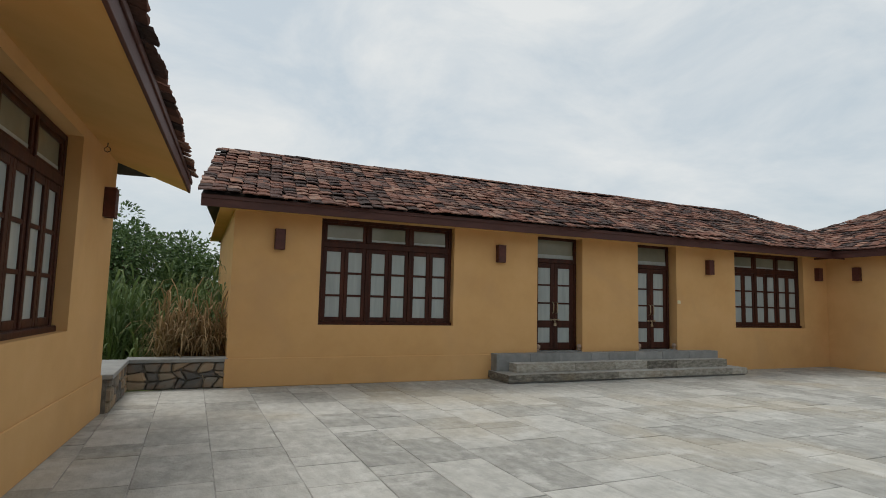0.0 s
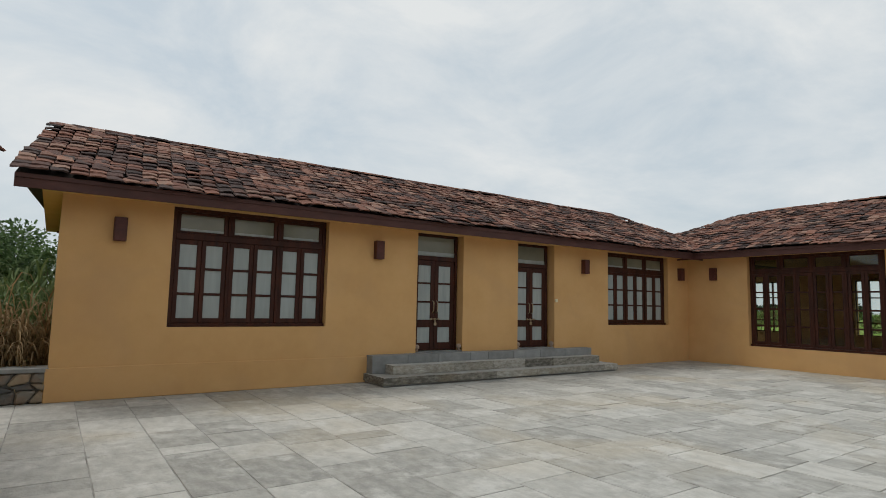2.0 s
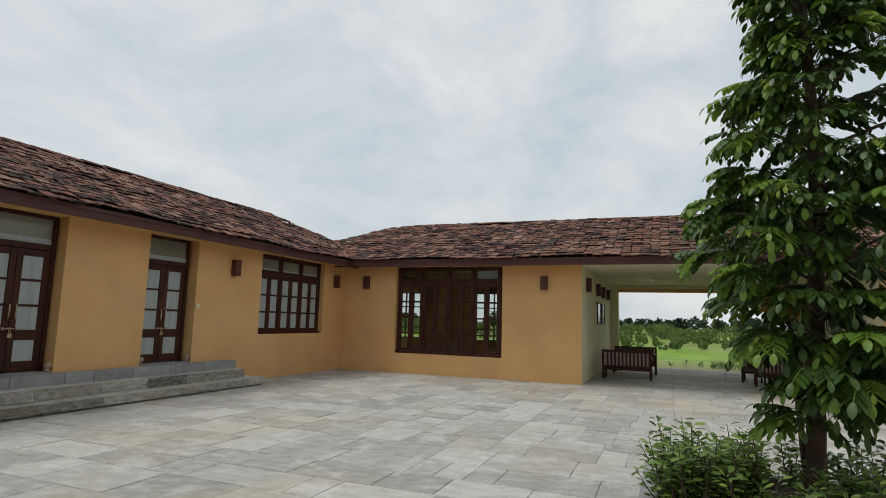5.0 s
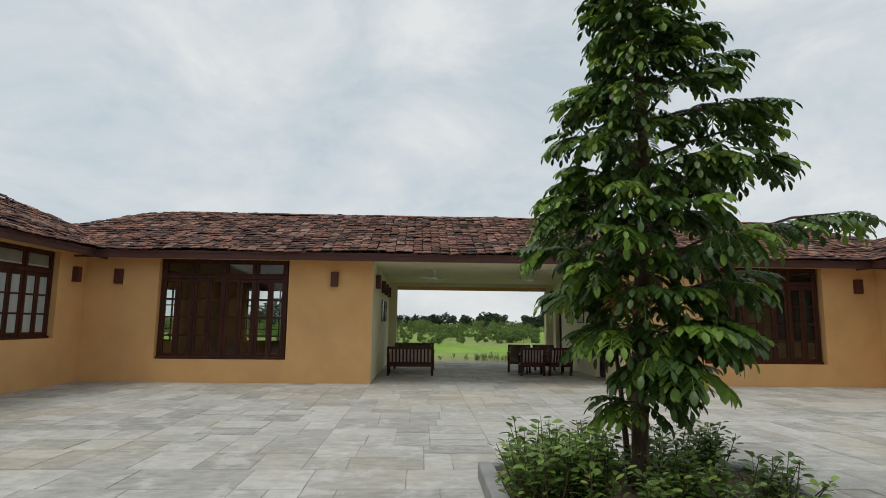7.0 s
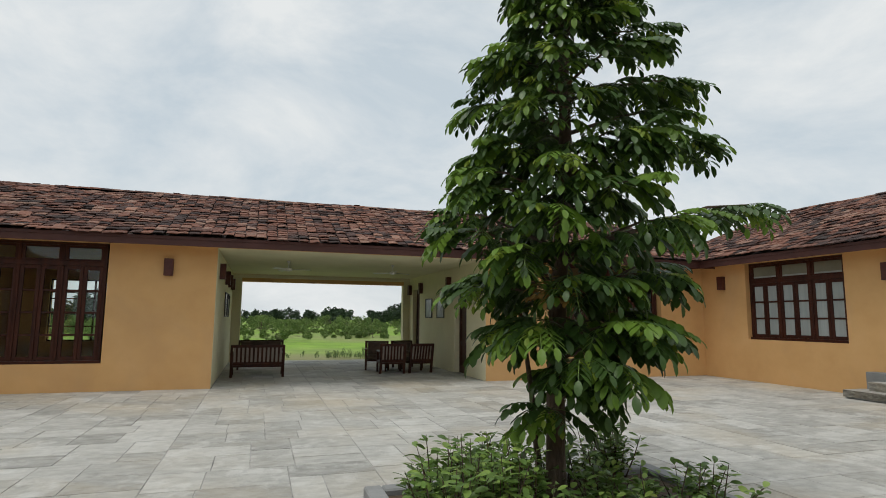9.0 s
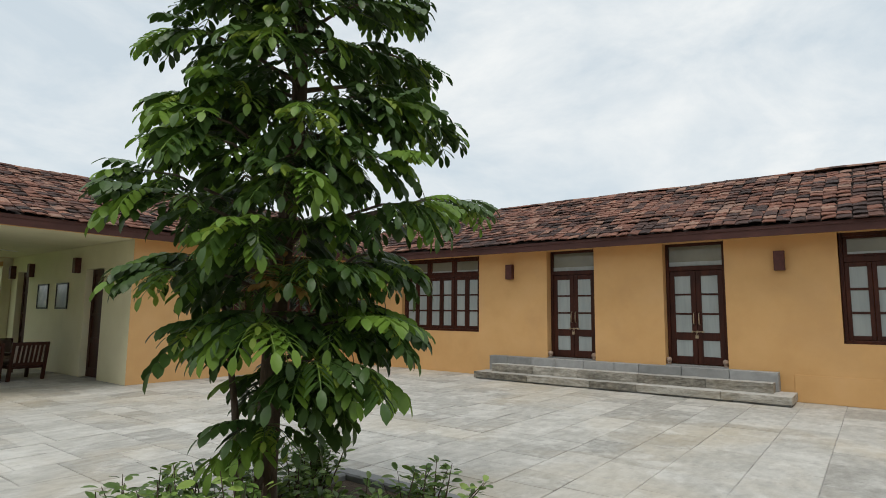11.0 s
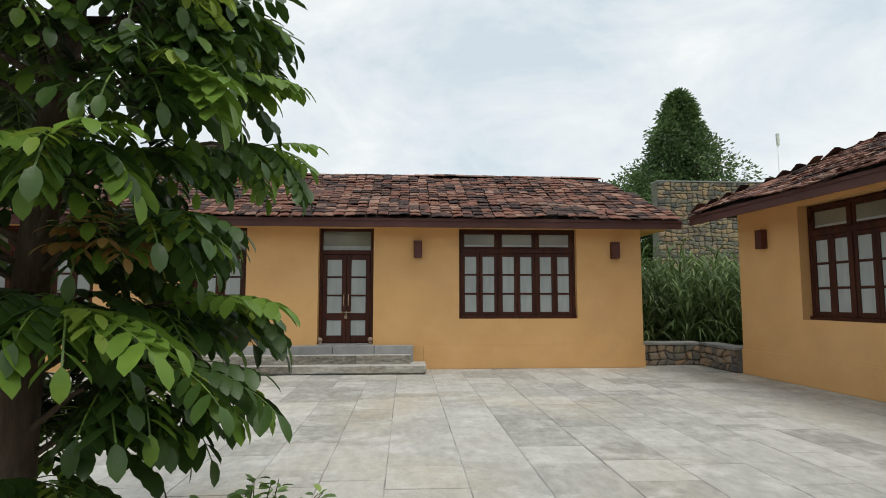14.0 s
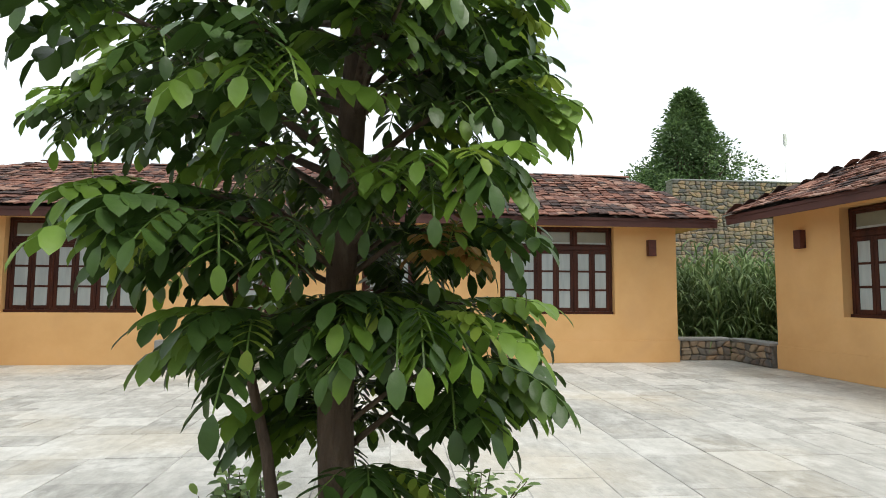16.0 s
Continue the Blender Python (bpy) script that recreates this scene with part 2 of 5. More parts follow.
TERRA = material("door_stop_stone", [(0.3, (0.28, 0.2, 0.15)), (0.7, (0.4, 0.3, 0.23))], 0.85, 12, 6, 0.3, 60)

GLASS = bpy.data.materials.new("clear_glass")
GLASS.use_nodes = True
gn, gl = GLASS.node_tree.nodes, GLASS.node_tree.links
g_tr, g_gl, g_mx, g_fr = gn.new("ShaderNodeBsdfTransparent"), gn.new("ShaderNodeBsdfGlossy"), gn.new("ShaderNodeMixShader"), gn.new("ShaderNodeFresnel")
g_tr.inputs["Color"].default_value = (0.86, 0.90, 0.88, 1)
g_gl.inputs["Roughness"].default_value = 0.02
g_fr.inputs["IOR"].default_value = 1.5
gl.new(g_fr.outputs[0], g_mx.inputs["Fac"]); gl.new(g_tr.outputs[0], g_mx.inputs[1]); gl.new(g_gl.outputs[0], g_mx.inputs[2])
gl.new(g_mx.outputs[0], gn["Material Output"].inputs["Surface"])


# ---------------------------------------------------------------- mesh helpers
def box(bm, x0, x1, y0, y1, z0, z1, jit=0.0):
    vs = [bm.verts.new((x + random.uniform(-jit, jit), y + random.uniform(-jit, jit), z + random.uniform(-jit, jit)))
          for x in (x0, x1) for y in (y0, y1) for z in (z0, z1)]
    for f in ((0, 1, 3, 2), (4, 6, 7, 5), (0, 4, 5, 1), (2, 3, 7, 6), (0, 2, 6, 4), (1, 5, 7, 3)):
        bm.faces.new([vs[i] for i in f])
    return vs


def tube(bm, pts, radii, sides=8, cap=True):
    """A tapered tube along pts."""
    rings = []
    for i, p in enumerate(pts):
        p = Vector(p)
        d = (Vector(pts[min(i + 1, len(pts) - 1)]) - Vector(pts[max(i - 1, 0)])).normalized()
        a = d.cross(Vector((0, 0, 1)) if abs(d.z) < 0.9 else Vector((1, 0, 0))).normalized()
        b = d.cross(a)
        rings.append([bm.verts.new(p + radii[i] * (math.cos(2 * math.pi * k / sides) * a + math.sin(2 * math.pi * k / sides) * b)) for k in range(sides)])
    for r0, r1 in zip(rings, rings[1:]):
        for k in range(sides):
            f = bm.faces.new((r0[k], r0[(k + 1) % sides], r1[(k + 1) % sides], r1[k]))
            f.smooth = True
    if cap:
        bm.faces.new(rings[0]); bm.faces.new(rings[-1])


def mesh_of(name, bm, mat, bevel=0.0):
    if bevel:
        bmesh.ops.bevel(bm, geom=bm.edges[:], offset=bevel, segments=1, affect='EDGES')
    bmesh.ops.recalc_face_normals(bm, faces=bm.faces[:])
    me = bpy.data.meshes.new(name)
    bm.to_mesh(me)
    bm.free()
    me.materials.append(mat)
    return me


def part(name, bm, mat, parent=None, label="", bevel=0.0):
    ob = new(name, mesh_of(name, bm, mat, bevel))
    if parent:
        ob.parent = parent
    if label:
        tagged(ob, label)
    return ob


def piece(name, me, parent, m=None):
    ob = new(name, me)
    ob.parent = parent
    if m is not None:
        ob.matrix_basis = m
    return ob


def boxes(name, mat, rows, parent=None, label="", bevel=0.0, jit=0.0):
    bm = bmesh.new()
    for r in rows:
        box(bm, *r, jit=jit)
    return part(name, bm, mat, parent, label, bevel)


def from_lists(name, verts, faces, mat, parent=None, smooth=False):
    me = bpy.data.meshes.new(name)
    me.from_pydata(verts, [], faces)
    me.materials.append(mat)
    if smooth:
        me.polygons.foreach_set("use_smooth", [True] * len(me.polygons))
    me.update()
    ob = new(name, me)
    if parent:
        ob.parent = parent
    return ob


def wall(name, u0, u1, z0, z1, thick, holes, mat, m, label, inner=None):
    """A wall in the plane y = 0 of the pose m, thick towards +y, with openings (u0, u1, z0, z1) right through it."""
    us = sorted({u0, u1, *[h[0] for h in holes], *[h[1] for h in holes]})
    zs = sorted({z0, z1, *[h[2] for h in holes], *[h[3] for h in holes]})
    us, zs = [u for u in us if u0 <= u <= u1], [z for z in zs if z0 <= z <= z1]
    solid = lambda i, j: 0 <= i < len(us) - 1 and 0 <= j < len(zs) - 1 and not any(
        h[0] <= (us[i] + us[i + 1]) / 2 <= h[1] and h[2] <= (zs[j] + zs[j + 1]) / 2 <= h[3] for h in holes)
    bm = bmesh.new()
    vs = {}
    def v(i, j, k):
        if (i, j, k) not in vs:
            vs[(i, j, k)] = bm.verts.new((us[i], thick * k, zs[j]))
        return vs[(i, j, k)]
    for i in range(len(us) - 1):
        for j in range(len(zs) - 1):
            if not solid(i, j):
                continue
            bm.faces.new((v(i, j, 0), v(i + 1, j, 0), v(i + 1, j + 1, 0), v(i, j + 1, 0)))
            bm.faces.new((v(i, j, 1), v(i, j + 1, 1), v(i + 1, j + 1, 1), v(i + 1, j, 1)))
            for di, dj, a, b in ((-1, 0, (i, j), (i, j + 1)), (1, 0, (i + 1, j), (i + 1, j + 1)), (0, -1, (i, j), (i + 1, j)), (0, 1, (i, j + 1), (i + 1, j + 1))):
                if not solid(i + di, j + dj):
                    bm.faces.new((v(*a, 0), v(*b, 0), v(*b, 1), v(*a, 1)))
    ob = part(name, bm, mat)
    ob.matrix_world = m
    return tagged(ob, label, "wall", kind="structure")

# ---------------------------------------------------------------- plan
YA, YC, XB, XD = 9.40, -10.12, 16.20, -0.70     # the four courtyard faces
MA, MC = pose(0, YA, 0), pose(0, YC, 0, 0, 0, 180)
MB = pose(XB, 0, 0, 0, 0, -90)
SILL, HEAD, FLOOR_IN = 1.03, 2.93, 0.50
T = 0.30
A_WINDOWS, A_DOORS = [(2.28, 4.88), (12.62, 15.22)], [(6.80, 7.95), (9.50, 10.67)]
C_WINDOWS, C_DOORS = [(-4.75, -2.23), (-14.72, -12.15)], [(-7.68, -6.54), (-10.28, -9.14)]
B_WINDOWS = [(-7.66, -4.57), (5.62, 8.71)]
B_PASS = (-2.54, 3.59)
D_S, D_N = -9.08, 7.90
# the west wing bends a little at its middle: one pose for each half, u running north
MDN, MDS = pose(XD, D_N, 0, 0, 0, 86.3), pose(XD, D_S, 0, 0, 0, 93.0)
DN_SPAN, DS_SPAN = (-8.52, -0.33), (0.06, 8.52)
DN_WINDOW, DS_WINDOW = (-4.58, -2.00), (1.66, 4.24)
D_SILL, D_HEAD, D_TOP = 1.10, 3.02, 3.14
A_END = 0.82
A_DEPTH, B_DEPTH, D_DEPTH = 5.2, 7.4, 5.2

ground = boxes("ground", MEADOW, [(-600, 900, -700, 700, -0.6, -0.12)])
tagged(ground, "rough green meadow grass reaching the far trees", "ground", kind="structure")

slab_base = boxes("pavement", JOINT, [(-1.3, 24.0, -10.5, 9.45, -0.3, -0.006)])
tagged(slab_base, "grey slate flagstone courtyard paving with dark joints", "paving", kind="structure")


def holes(windows, doors=(), sill=SILL):
    return [(a, b, sill, HEAD) for a, b in windows] + [(a, b, FLOOR_IN, HEAD) for a, b in doors]


wall("wall_north", A_END, XB + T, 0, 2.96, T, holes(A_WINDOWS, A_DOORS), PLASTER, MA, "ochre plastered courtyard wall with windows and doors")
wall("wall_south", -XB - T, -A_END, 0, 2.96, T, holes(C_WINDOWS, C_DOORS), PLASTER, MC, "ochre plastered courtyard wall with windows and doors")
wall("wall_east", -YA, -YC, 0, 2.96, T, holes(B_WINDOWS, sill=0.54) + [(*B_PASS, 0, HEAD)], PLASTER, MB,
     "ochre plastered courtyard wall with an open passage")
for nm, m, span, w in (("wall_west_north", MDN, DN_SPAN, DN_WINDOW), ("wall_west_south", MDS, DS_SPAN, DS_WINDOW)):
    wall(nm, *span, 0, D_TOP, T, [(*w, D_SILL, D_HEAD)], PLASTER, m, "ochre plastered courtyard wall with a large window")
    wall(nm + "_rear", *span, 0, D_TOP, T, [], PLASTER, m @ pose(0, D_DEPTH, 0), "ochre plastered rear wall")
# end and rear walls
for nm, m, a, b in (("wall_north_end", pose(A_END, YA + T, 0, 0, 0, 90), 0, A_DEPTH - T), ("wall_south_end", pose(A_END, YC - A_DEPTH, 0, 0, 0, 90), 0, A_DEPTH - T)):
    e = wall(nm, a, b, 0, 2.96, T, [], PLASTER, m @ pose(0, -T, 0), "ochre plastered end wall")
wall("wall_north_rear", A_END, XB + 7, 0, 2.96, T, [], PLASTER, pose(0, YA + A_DEPTH, 0), "ochre plastered rear wall")
wall("wall_south_rear", A_END, XB + 7, 0, 2.96, T, [], PLASTER, pose(0, YC - A_DEPTH - T, 0), "ochre plastered rear wall")
for m, u in ((MDN, DN_SPAN[1]), (MDS, DS_SPAN[0] + T)):
    wall("wall_west_end", T, D_DEPTH, 0, D_TOP, T, [], PLASTER, m @ pose(u, 0, 0, 0, 0, 90), "ochre plastered end wall")
FAR = [(-7.8, -6.2, 0.7, 2.6), (-11.9, -10.2, 0.7, 2.6), (5.6, 8.6, 0.7, 2.6)]
wall("wall_east_rear", -13.2, 13.5, 0, 2.96, T, [(-2.25, 3.36, 0, 2.68)] + FAR, PLASTER, MB @ pose(0, B_DEPTH, 0), "ochre plastered outer wall with a wide opening")
XR = XB + B_DEPTH
tagged(boxes("trim", CREAM, [(XR - 0.006, XR - 0.003, 2.251, 2.535, 0, 2.80), (XR - 0.006, XR - 0.003, -3.585, -3.361, 0, 2.80), (XR - 0.006, XR - 0.003, -3.585, 2.535, 2.802, 2.92),
                             (XR, XR + T, 2.244, 2.247, 0, 2.67), (XR, XR + T, -3.357, -3.354, 0, 2.67)]), "cream painted pier faces", "trim", kind="structure")
for nm, a, b in (("window_4", -7.8, -6.2), ("window_5", -11.9, -10.2), ("window_6", 5.6, 8.6)):
    n = max(4, round((b - a) / 0.36))
    rows = [(a, b, 0.1, 0.16, z - 0.02, z + 0.02) for z in (0.72, 1.15, 1.58, 2.0, 2.2, 2.58)] + [(a + (b - a) * k / n - 0.025, a + (b - a) * k / n + 0.025, 0.098, 0.162, 0.72, 2.6) for k in range(n + 1)]
    wf = boxes(nm, WOOD, rows)
    wf.matrix_world = MB @ pose(0, B_DEPTH, 0)
    tagged(wf, "dark timber window bars at the far side of the room", "window", kind="structure")
# passage side walls, cream inside
wall("wall_passage_north", T, B_DEPTH, 0, 2.93, 0.22, [], CREAM, pose(XB, B_PASS[0] * -1, 0), "cream painted passage wall with pictures")
wall("wall_passage_south", T, B_DEPTH, 0, 2.93, 0.22, [(6.0, 6.9, 0, 2.5), (1.35, 2.3, 0, 2.4)], CREAM, pose(XB, -B_PASS[1] - 0.22, 0), "cream painted passage wall with a dark doorway")
tagged(boxes("trim", CREAM, [(XB + 0.004, XB + T, 2.534, 2.537, 0, HEAD), (XB + 0.004, XB + T, -3.587, -3.584, 0, HEAD)]), "cream painted reveal", "trim", kind="structure")
for nm, u0, u1, h in (("door_2", 6.0, 6.9, 2.5), ("door_3", 1.35, 2.3, 2.4)):
    dd = new(nm)
    tagged(dd, "dark timber single door in the passage wall", "door", kind="structure")
    x0, x1, y0, y1 = XB + u0, XB + u1, -3.79, -3.73
    boxes("door_leaf", WOOD, [(x0 + 0.005, x0 + 0.12, y0, y1, 0.01, h - 0.005), (x1 - 0.12, x1 - 0.005, y0, y1, 0.01, h - 0.005)] +
          [(x0 + 0.12, x1 - 0.12, y0, y1, a, b) for a, b in ((0.01, 0.2), (0.75, 0.87), (1.35, 1.41), (1.9, 1.96), (h - 0.13, h - 0.005))], dd, bevel=0.004)
    boxes("door_panel", WOOD, [(x0 + 0.12, x1 - 0.12, y0 + 0.02, y1 - 0.02, 0.2, h - 0.13)], dd)

# plinth bands
for nm, m, spans in (("plinth_north", MA, [(A_END - 0.03, 5.75)]), ("plinth_south", MC, [(-5.50, -A_END + 0.03)]),
                     ("plinth_west_north", MDN, [(DN_SPAN[0], DN_SPAN[1] + 0.02)]), ("plinth_west_south", MDS, [(DS_SPAN[0] - 0.02, DS_SPAN[1])])):
    p = boxes(nm, PLASTER, [(a, b, -0.012 if m is MC else -0.020, -0.001, 0, 0.475) for a, b in spans], bevel=0.008)
    p.matrix_world = m
    tagged(p, "ochre plaster plinth band", "plinth", kind="structure")

# room ceilings with their soffits
for nm, rows, mat in (("ceiling_north", [(0.58, 19.0, YA - 0.48, YA + A_DEPTH + 0.8, 2.935, 2.97)], SOFFIT),
                      ("ceiling_south", [(0.20, 19.0, YC - A_DEPTH - 0.8, YC + 0.48, 2.935, 2.97)], SOFFIT),
                      ("ceiling_east", [(XB - 0.48, XB + B_DEPTH + 0.8, YC + 0.49, YA - 0.49, 2.937, 2.972)], SOFFIT),
                      ("ceiling_passage", [(XB + 0.005, XB + B_DEPTH - 0.005, -3.58, 2.53, 2.925, 2.934)], CREAM)):
    tagged(boxes(nm, mat, rows), "painted flat ceiling running out under the eaves", "ceiling", kind="structure")

# the west wing's soffits slope down with its rafters
for nm, m, (a, b) in (("ceiling_west_north", MDN, (DN_SPAN[0], 0.24)), ("ceiling_west_south", MDS, (-0.26, DS_SPAN[1]))):
    bm = bmesh.new()
    ia, ib = (a, DN_SPAN[1]) if m is MDN else (DS_SPAN[0], b)
    for v in box(bm, a, b, -0.79, 0.0, 0.0, 0.03):
        v.co.z += 2.93 if v.co.y < -0.4 else D_TOP + 0.002
        if v.co.y > -0.4:
            v.co.x = min(max(v.co.x, ia), ib)
    box(bm, ia, ib, 0.001, D_DEPTH + 0.8, D_TOP + 0.002, D_TOP + 0.032)
    c = part(nm, bm, SOFFIT)
    c.matrix_world = m
    tagged(c, "ochre painted soffit sloping down under the eaves", "ceiling", kind="structure")
# a steel hook in the soffit beside the window
bm = bmesh.new()
tube(bm, [(0, 0, 0.02), (0, 0, -0.03)] + [(0, 0.03 * math.sin(a), -0.06 + 0.03 * math.cos(a)) for a in (0.3, 1.2, 2.1, 3.14, 4.2, 5.2, 6.0)], [0.005] * 9, 6)
hk = part("ceiling_hook", bm, DARK)
hk.matrix_world = MDN @ pose(-1.45, -0.10, 3.10)
tagged(hk, "small dark steel hook fixed in the ochre soffit", "hook")

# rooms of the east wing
# partitions in the darkened beige, so the rooms look unlit from the courtyard
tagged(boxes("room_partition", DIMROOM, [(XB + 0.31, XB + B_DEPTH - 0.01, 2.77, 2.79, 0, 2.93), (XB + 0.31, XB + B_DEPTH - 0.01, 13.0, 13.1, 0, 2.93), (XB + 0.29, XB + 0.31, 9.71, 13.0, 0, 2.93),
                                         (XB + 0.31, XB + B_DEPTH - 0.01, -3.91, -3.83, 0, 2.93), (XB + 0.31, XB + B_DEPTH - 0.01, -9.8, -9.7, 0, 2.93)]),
       "inner walls of the side rooms, beige darkened to look dim", "wall", kind="structure")
tagged(boxes("floor", SLAB, [(XB + 0.31, XB + B_DEPTH - 0.01, 2.8, 13.0, 0.0, 0.06), (XB + 0.31, XB + B_DEPTH - 0.01, -9.7, -3.92, 0.0, 0.06)]), "grey stone room floor", "floor", kind="structure")


# ---------------------------------------------------------------- roofs
def tile_mesh(w, ln, th, camber, jit):
    vs, fs = [], []
    cols = 4
    for k, y in enumerate((0.0, ln)):
        for lvl in (0, 1):
            for i in range(cols):
                s = i / (cols - 1)
                z = camber * (1 - (2 * s - 1) ** 2) + th * lvl + random.uniform(-jit, jit)
                vs.append(((s - 0.5) * w * (1.0 if k == 0 else 0.93) + random.uniform(-jit, jit), y + random.uniform(-2 * jit, 2 * jit), z))
    g = lambda k, lvl, i: (k * 2 + lvl) * cols + i
    for i in range(cols - 1):
        fs.append((g(0, 1, i), g(0, 1, i + 1), g(1, 1, i + 1), g(1, 1, i)))
        fs.append((g(0, 0, i), g(0, 0, i + 1), g(0, 1, i + 1), g(0, 1, i)))
        fs.append((g(1, 0, i), g(0, 0, i), g(0, 0, i + 1), g(1, 0, i + 1)))
    fs.append((g(0, 0, 0), g(0, 1, 0), g(1, 1, 0), g(1, 0, 0)))
    fs.append((g(0, 0, cols - 1), g(1, 0, cols - 1), g(1, 1, cols - 1), g(0, 1, cols - 1)))
    return vs, fs


TILES = [tile_mesh(0.206, 0.31, 0.019, 0.007, 0.006) for _ in range(12)]
TILE_MESHES = []
for vs, fs in TILES:
    me = bpy.data.meshes.new("tile")
    me.from_pydata(vs, [], fs)
    me.materials.append(TILE)
    me.update()
    TILE_MESHES.append(me)
ROW, COL = 0.196, 0.216
late_tiles = []


def slope_tiles(parent, base, u0, u1, run, rise, hip0, hip1, singles, rear=False):
    """Tile courses over one slope: base is the pose of the eave line, x along it, y up the slope in plan."""
    L, ang = math.hypot(run, rise), math.atan2(rise, run)
    tilt = base @ pose(0, 0, 0, math.degrees(ang))
    rows = int(L / ROW) + 1
    verts, faces, count = [], [], 0
    for r in range(rows - 1, -1, -1):
        if r * ROW + 0.30 > L + 0.08:
            continue
        s = r * ROW / L
        a, b = u0 + hip0 * s, u1 - hip1 * s
        off = random.uniform(-0.015, 0.015)
        for c in range(int((u1 - u0) / COL) + 1):
            u = (a if hip0 < 0.8 else u0) + (c + 0.5) * COL + 0.02 * noise.noise((c * 0.9, r * 0.22, u0)) + random.uniform(-0.009, 0.009)
            if not a <= u <= b:
                continue
            sag = 0.014 * math.sin(u * 1.7 + r * 0.4) + 0.026 * noise.noise((u * 0.6, r * 0.35, u0))
            loose = 1.0 if random.random() > 0.12 else 3.0
            m = tilt @ pose(u, r * ROW + off + sag - 0.03 + random.uniform(-0.026, 0.026), 0.038 + sag + random.uniform(0, 0.016),
                            -5.5 + random.uniform(-2, 2) * loose, random.uniform(-3, 3) * loose, random.uniform(-3.5, 3.5) * loose)
            k = random.randrange(12)
            if count_in(r, u, singles):
                late_tiles.append((TILE_MESHES[k], parent, m))
            else:
                n0 = len(verts)
                verts += [m @ Vector(v) for v in TILES[k][0]]
                faces += [tuple(i + n0 for i in f) for f in TILES[k][1]]
    ob = from_lists("tile_courses", verts, faces, TILE, parent)
    tagged(ob, kind="stuff")


def count_in(r, u, singles):
    return bool(singles) and r <= singles[0] and singles[1] <= u <= singles[2]


def roof(name, m, u0, u1, eave, ridge_y, ridge_z, back, hip0, hip1, singles, label, ez=3.065, fz=2.885, boxed=True, rear_in=0.0, ends=(False, False)):
    """A tiled roof in the wing's pose: deck, tile courses, ridge tiles and fascia boards."""
    top = new(name)
    tagged(top, label, "roof", kind="structure")
    r0, r1 = u0 + hip0, u1 - hip1
    vs = [(u0, eave, ez), (u1, eave, ez), (u1, back, ez), (u0 + rear_in, back, ez), (r0, ridge_y, ridge_z), (r1, ridge_y, ridge_z)]
    vs = [m @ Vector(v) for v in vs]
    d = from_lists("roof_deck", vs, [(0, 1, 5, 4), (2, 3, 4, 5)] + ([(1, 2, 5), (3, 0, 4), (0, 3, 2, 1)] if boxed else [f for f, e in (((3, 0, 4), ends[0]), ((1, 2, 5), ends[1])) if e]), DECK, top)
    if ends[0]:
        slope_tiles(top, m @ pose(u0 - 0.05, 0, ez, 0, 0, -90), -back, -eave, hip0 + 0.05, ridge_z - ez, back - ridge_y, ridge_y - eave, None)
    if ends[1]:
        slope_tiles(top, m @ pose(u1 + 0.05, 0, ez, 0, 0, 90), eave, back, hip1 + 0.05, ridge_z - ez, ridge_y - eave, back - ridge_y, None)
    slope_tiles(top, m @ pose(0, eave - 0.05, ez), u0 - 0.06, u1, ridge_y - eave + 0.05, ridge_z - ez, hip0, hip1, singles)
    slope_tiles(top, m @ pose(0, back, ez, 0, 0, 180), -u1, -u0 - rear_in, back - ridge_y, ridge_z - ez, hip1, hip0, None)
    verts, faces = [], []
    u = r0
    while u < r1:
        k = 7
        z = ridge_z + 0.005 + 0.03 * noise.noise((u * 0.7, 3.0, r1)) + random.uniform(-0.005, 0.005)
        n0 = len(verts)
        tw = random.uniform(-0.012, 0.012)
        for j, uu in enumerate((u, u + 0.30)):
            for i in range(k):
                a = math.pi * i / (k - 1)
                rr = 0.145 - 0.006 * j
                verts.append(m @ Vector((uu, ridge_y + rr * math.cos(a) + tw, z + 0.42 * rr * math.sin(a) - 0.004 * j)))
        faces += [(n0 + i, n0 + i + 1, n0 + k + i + 1, n0 + k + i) for i in range(k - 1)]
        u += 0.255
    tagged(from_lists("ridge_tiles", verts, faces, TILE, top), kind="stuff")
    f = boxes("fascia", FASCIA, [(u0, u1, eave, eave + 0.03, fz, fz + 0.19)], top, bevel=0.004)
    f.matrix_basis = m
    f = boxes("fascia", FASCIA, [(u0 + rear_in, u1, back - 0.03, back, fz, fz + 0.19)], top)
    f.matrix_basis = m
    f = boxes("fascia_lip", FASCIA, [(u0, u1, eave - 0.018, eave, fz + 0.125, fz + 0.185)], top, bevel=0.003)
    f.matrix_basis = m
    return top


roof("roof_north", MA, 0.28, 18.8, -0.50, 2.6, 4.56, 5.7, 0.34, 3.1, (3, 0, 16.0), "weathered dark red country-tile roof with uneven courses", rear_in=0.5)
roof("roof_south", MC, -18.7, -0.14, -0.50, 2.6, 4.58, 5.7, 3.1, 0.7, (3, -16, 0), "weathered dark red country-tile roof with uneven courses")
roof("roof_east", MB, -12.3, 12.9, -0.50, 3.4, 4.66, 7.9, 3.1, 3.1, (3, -9, 9.6), "weathered dark red country-tile roof with uneven courses")
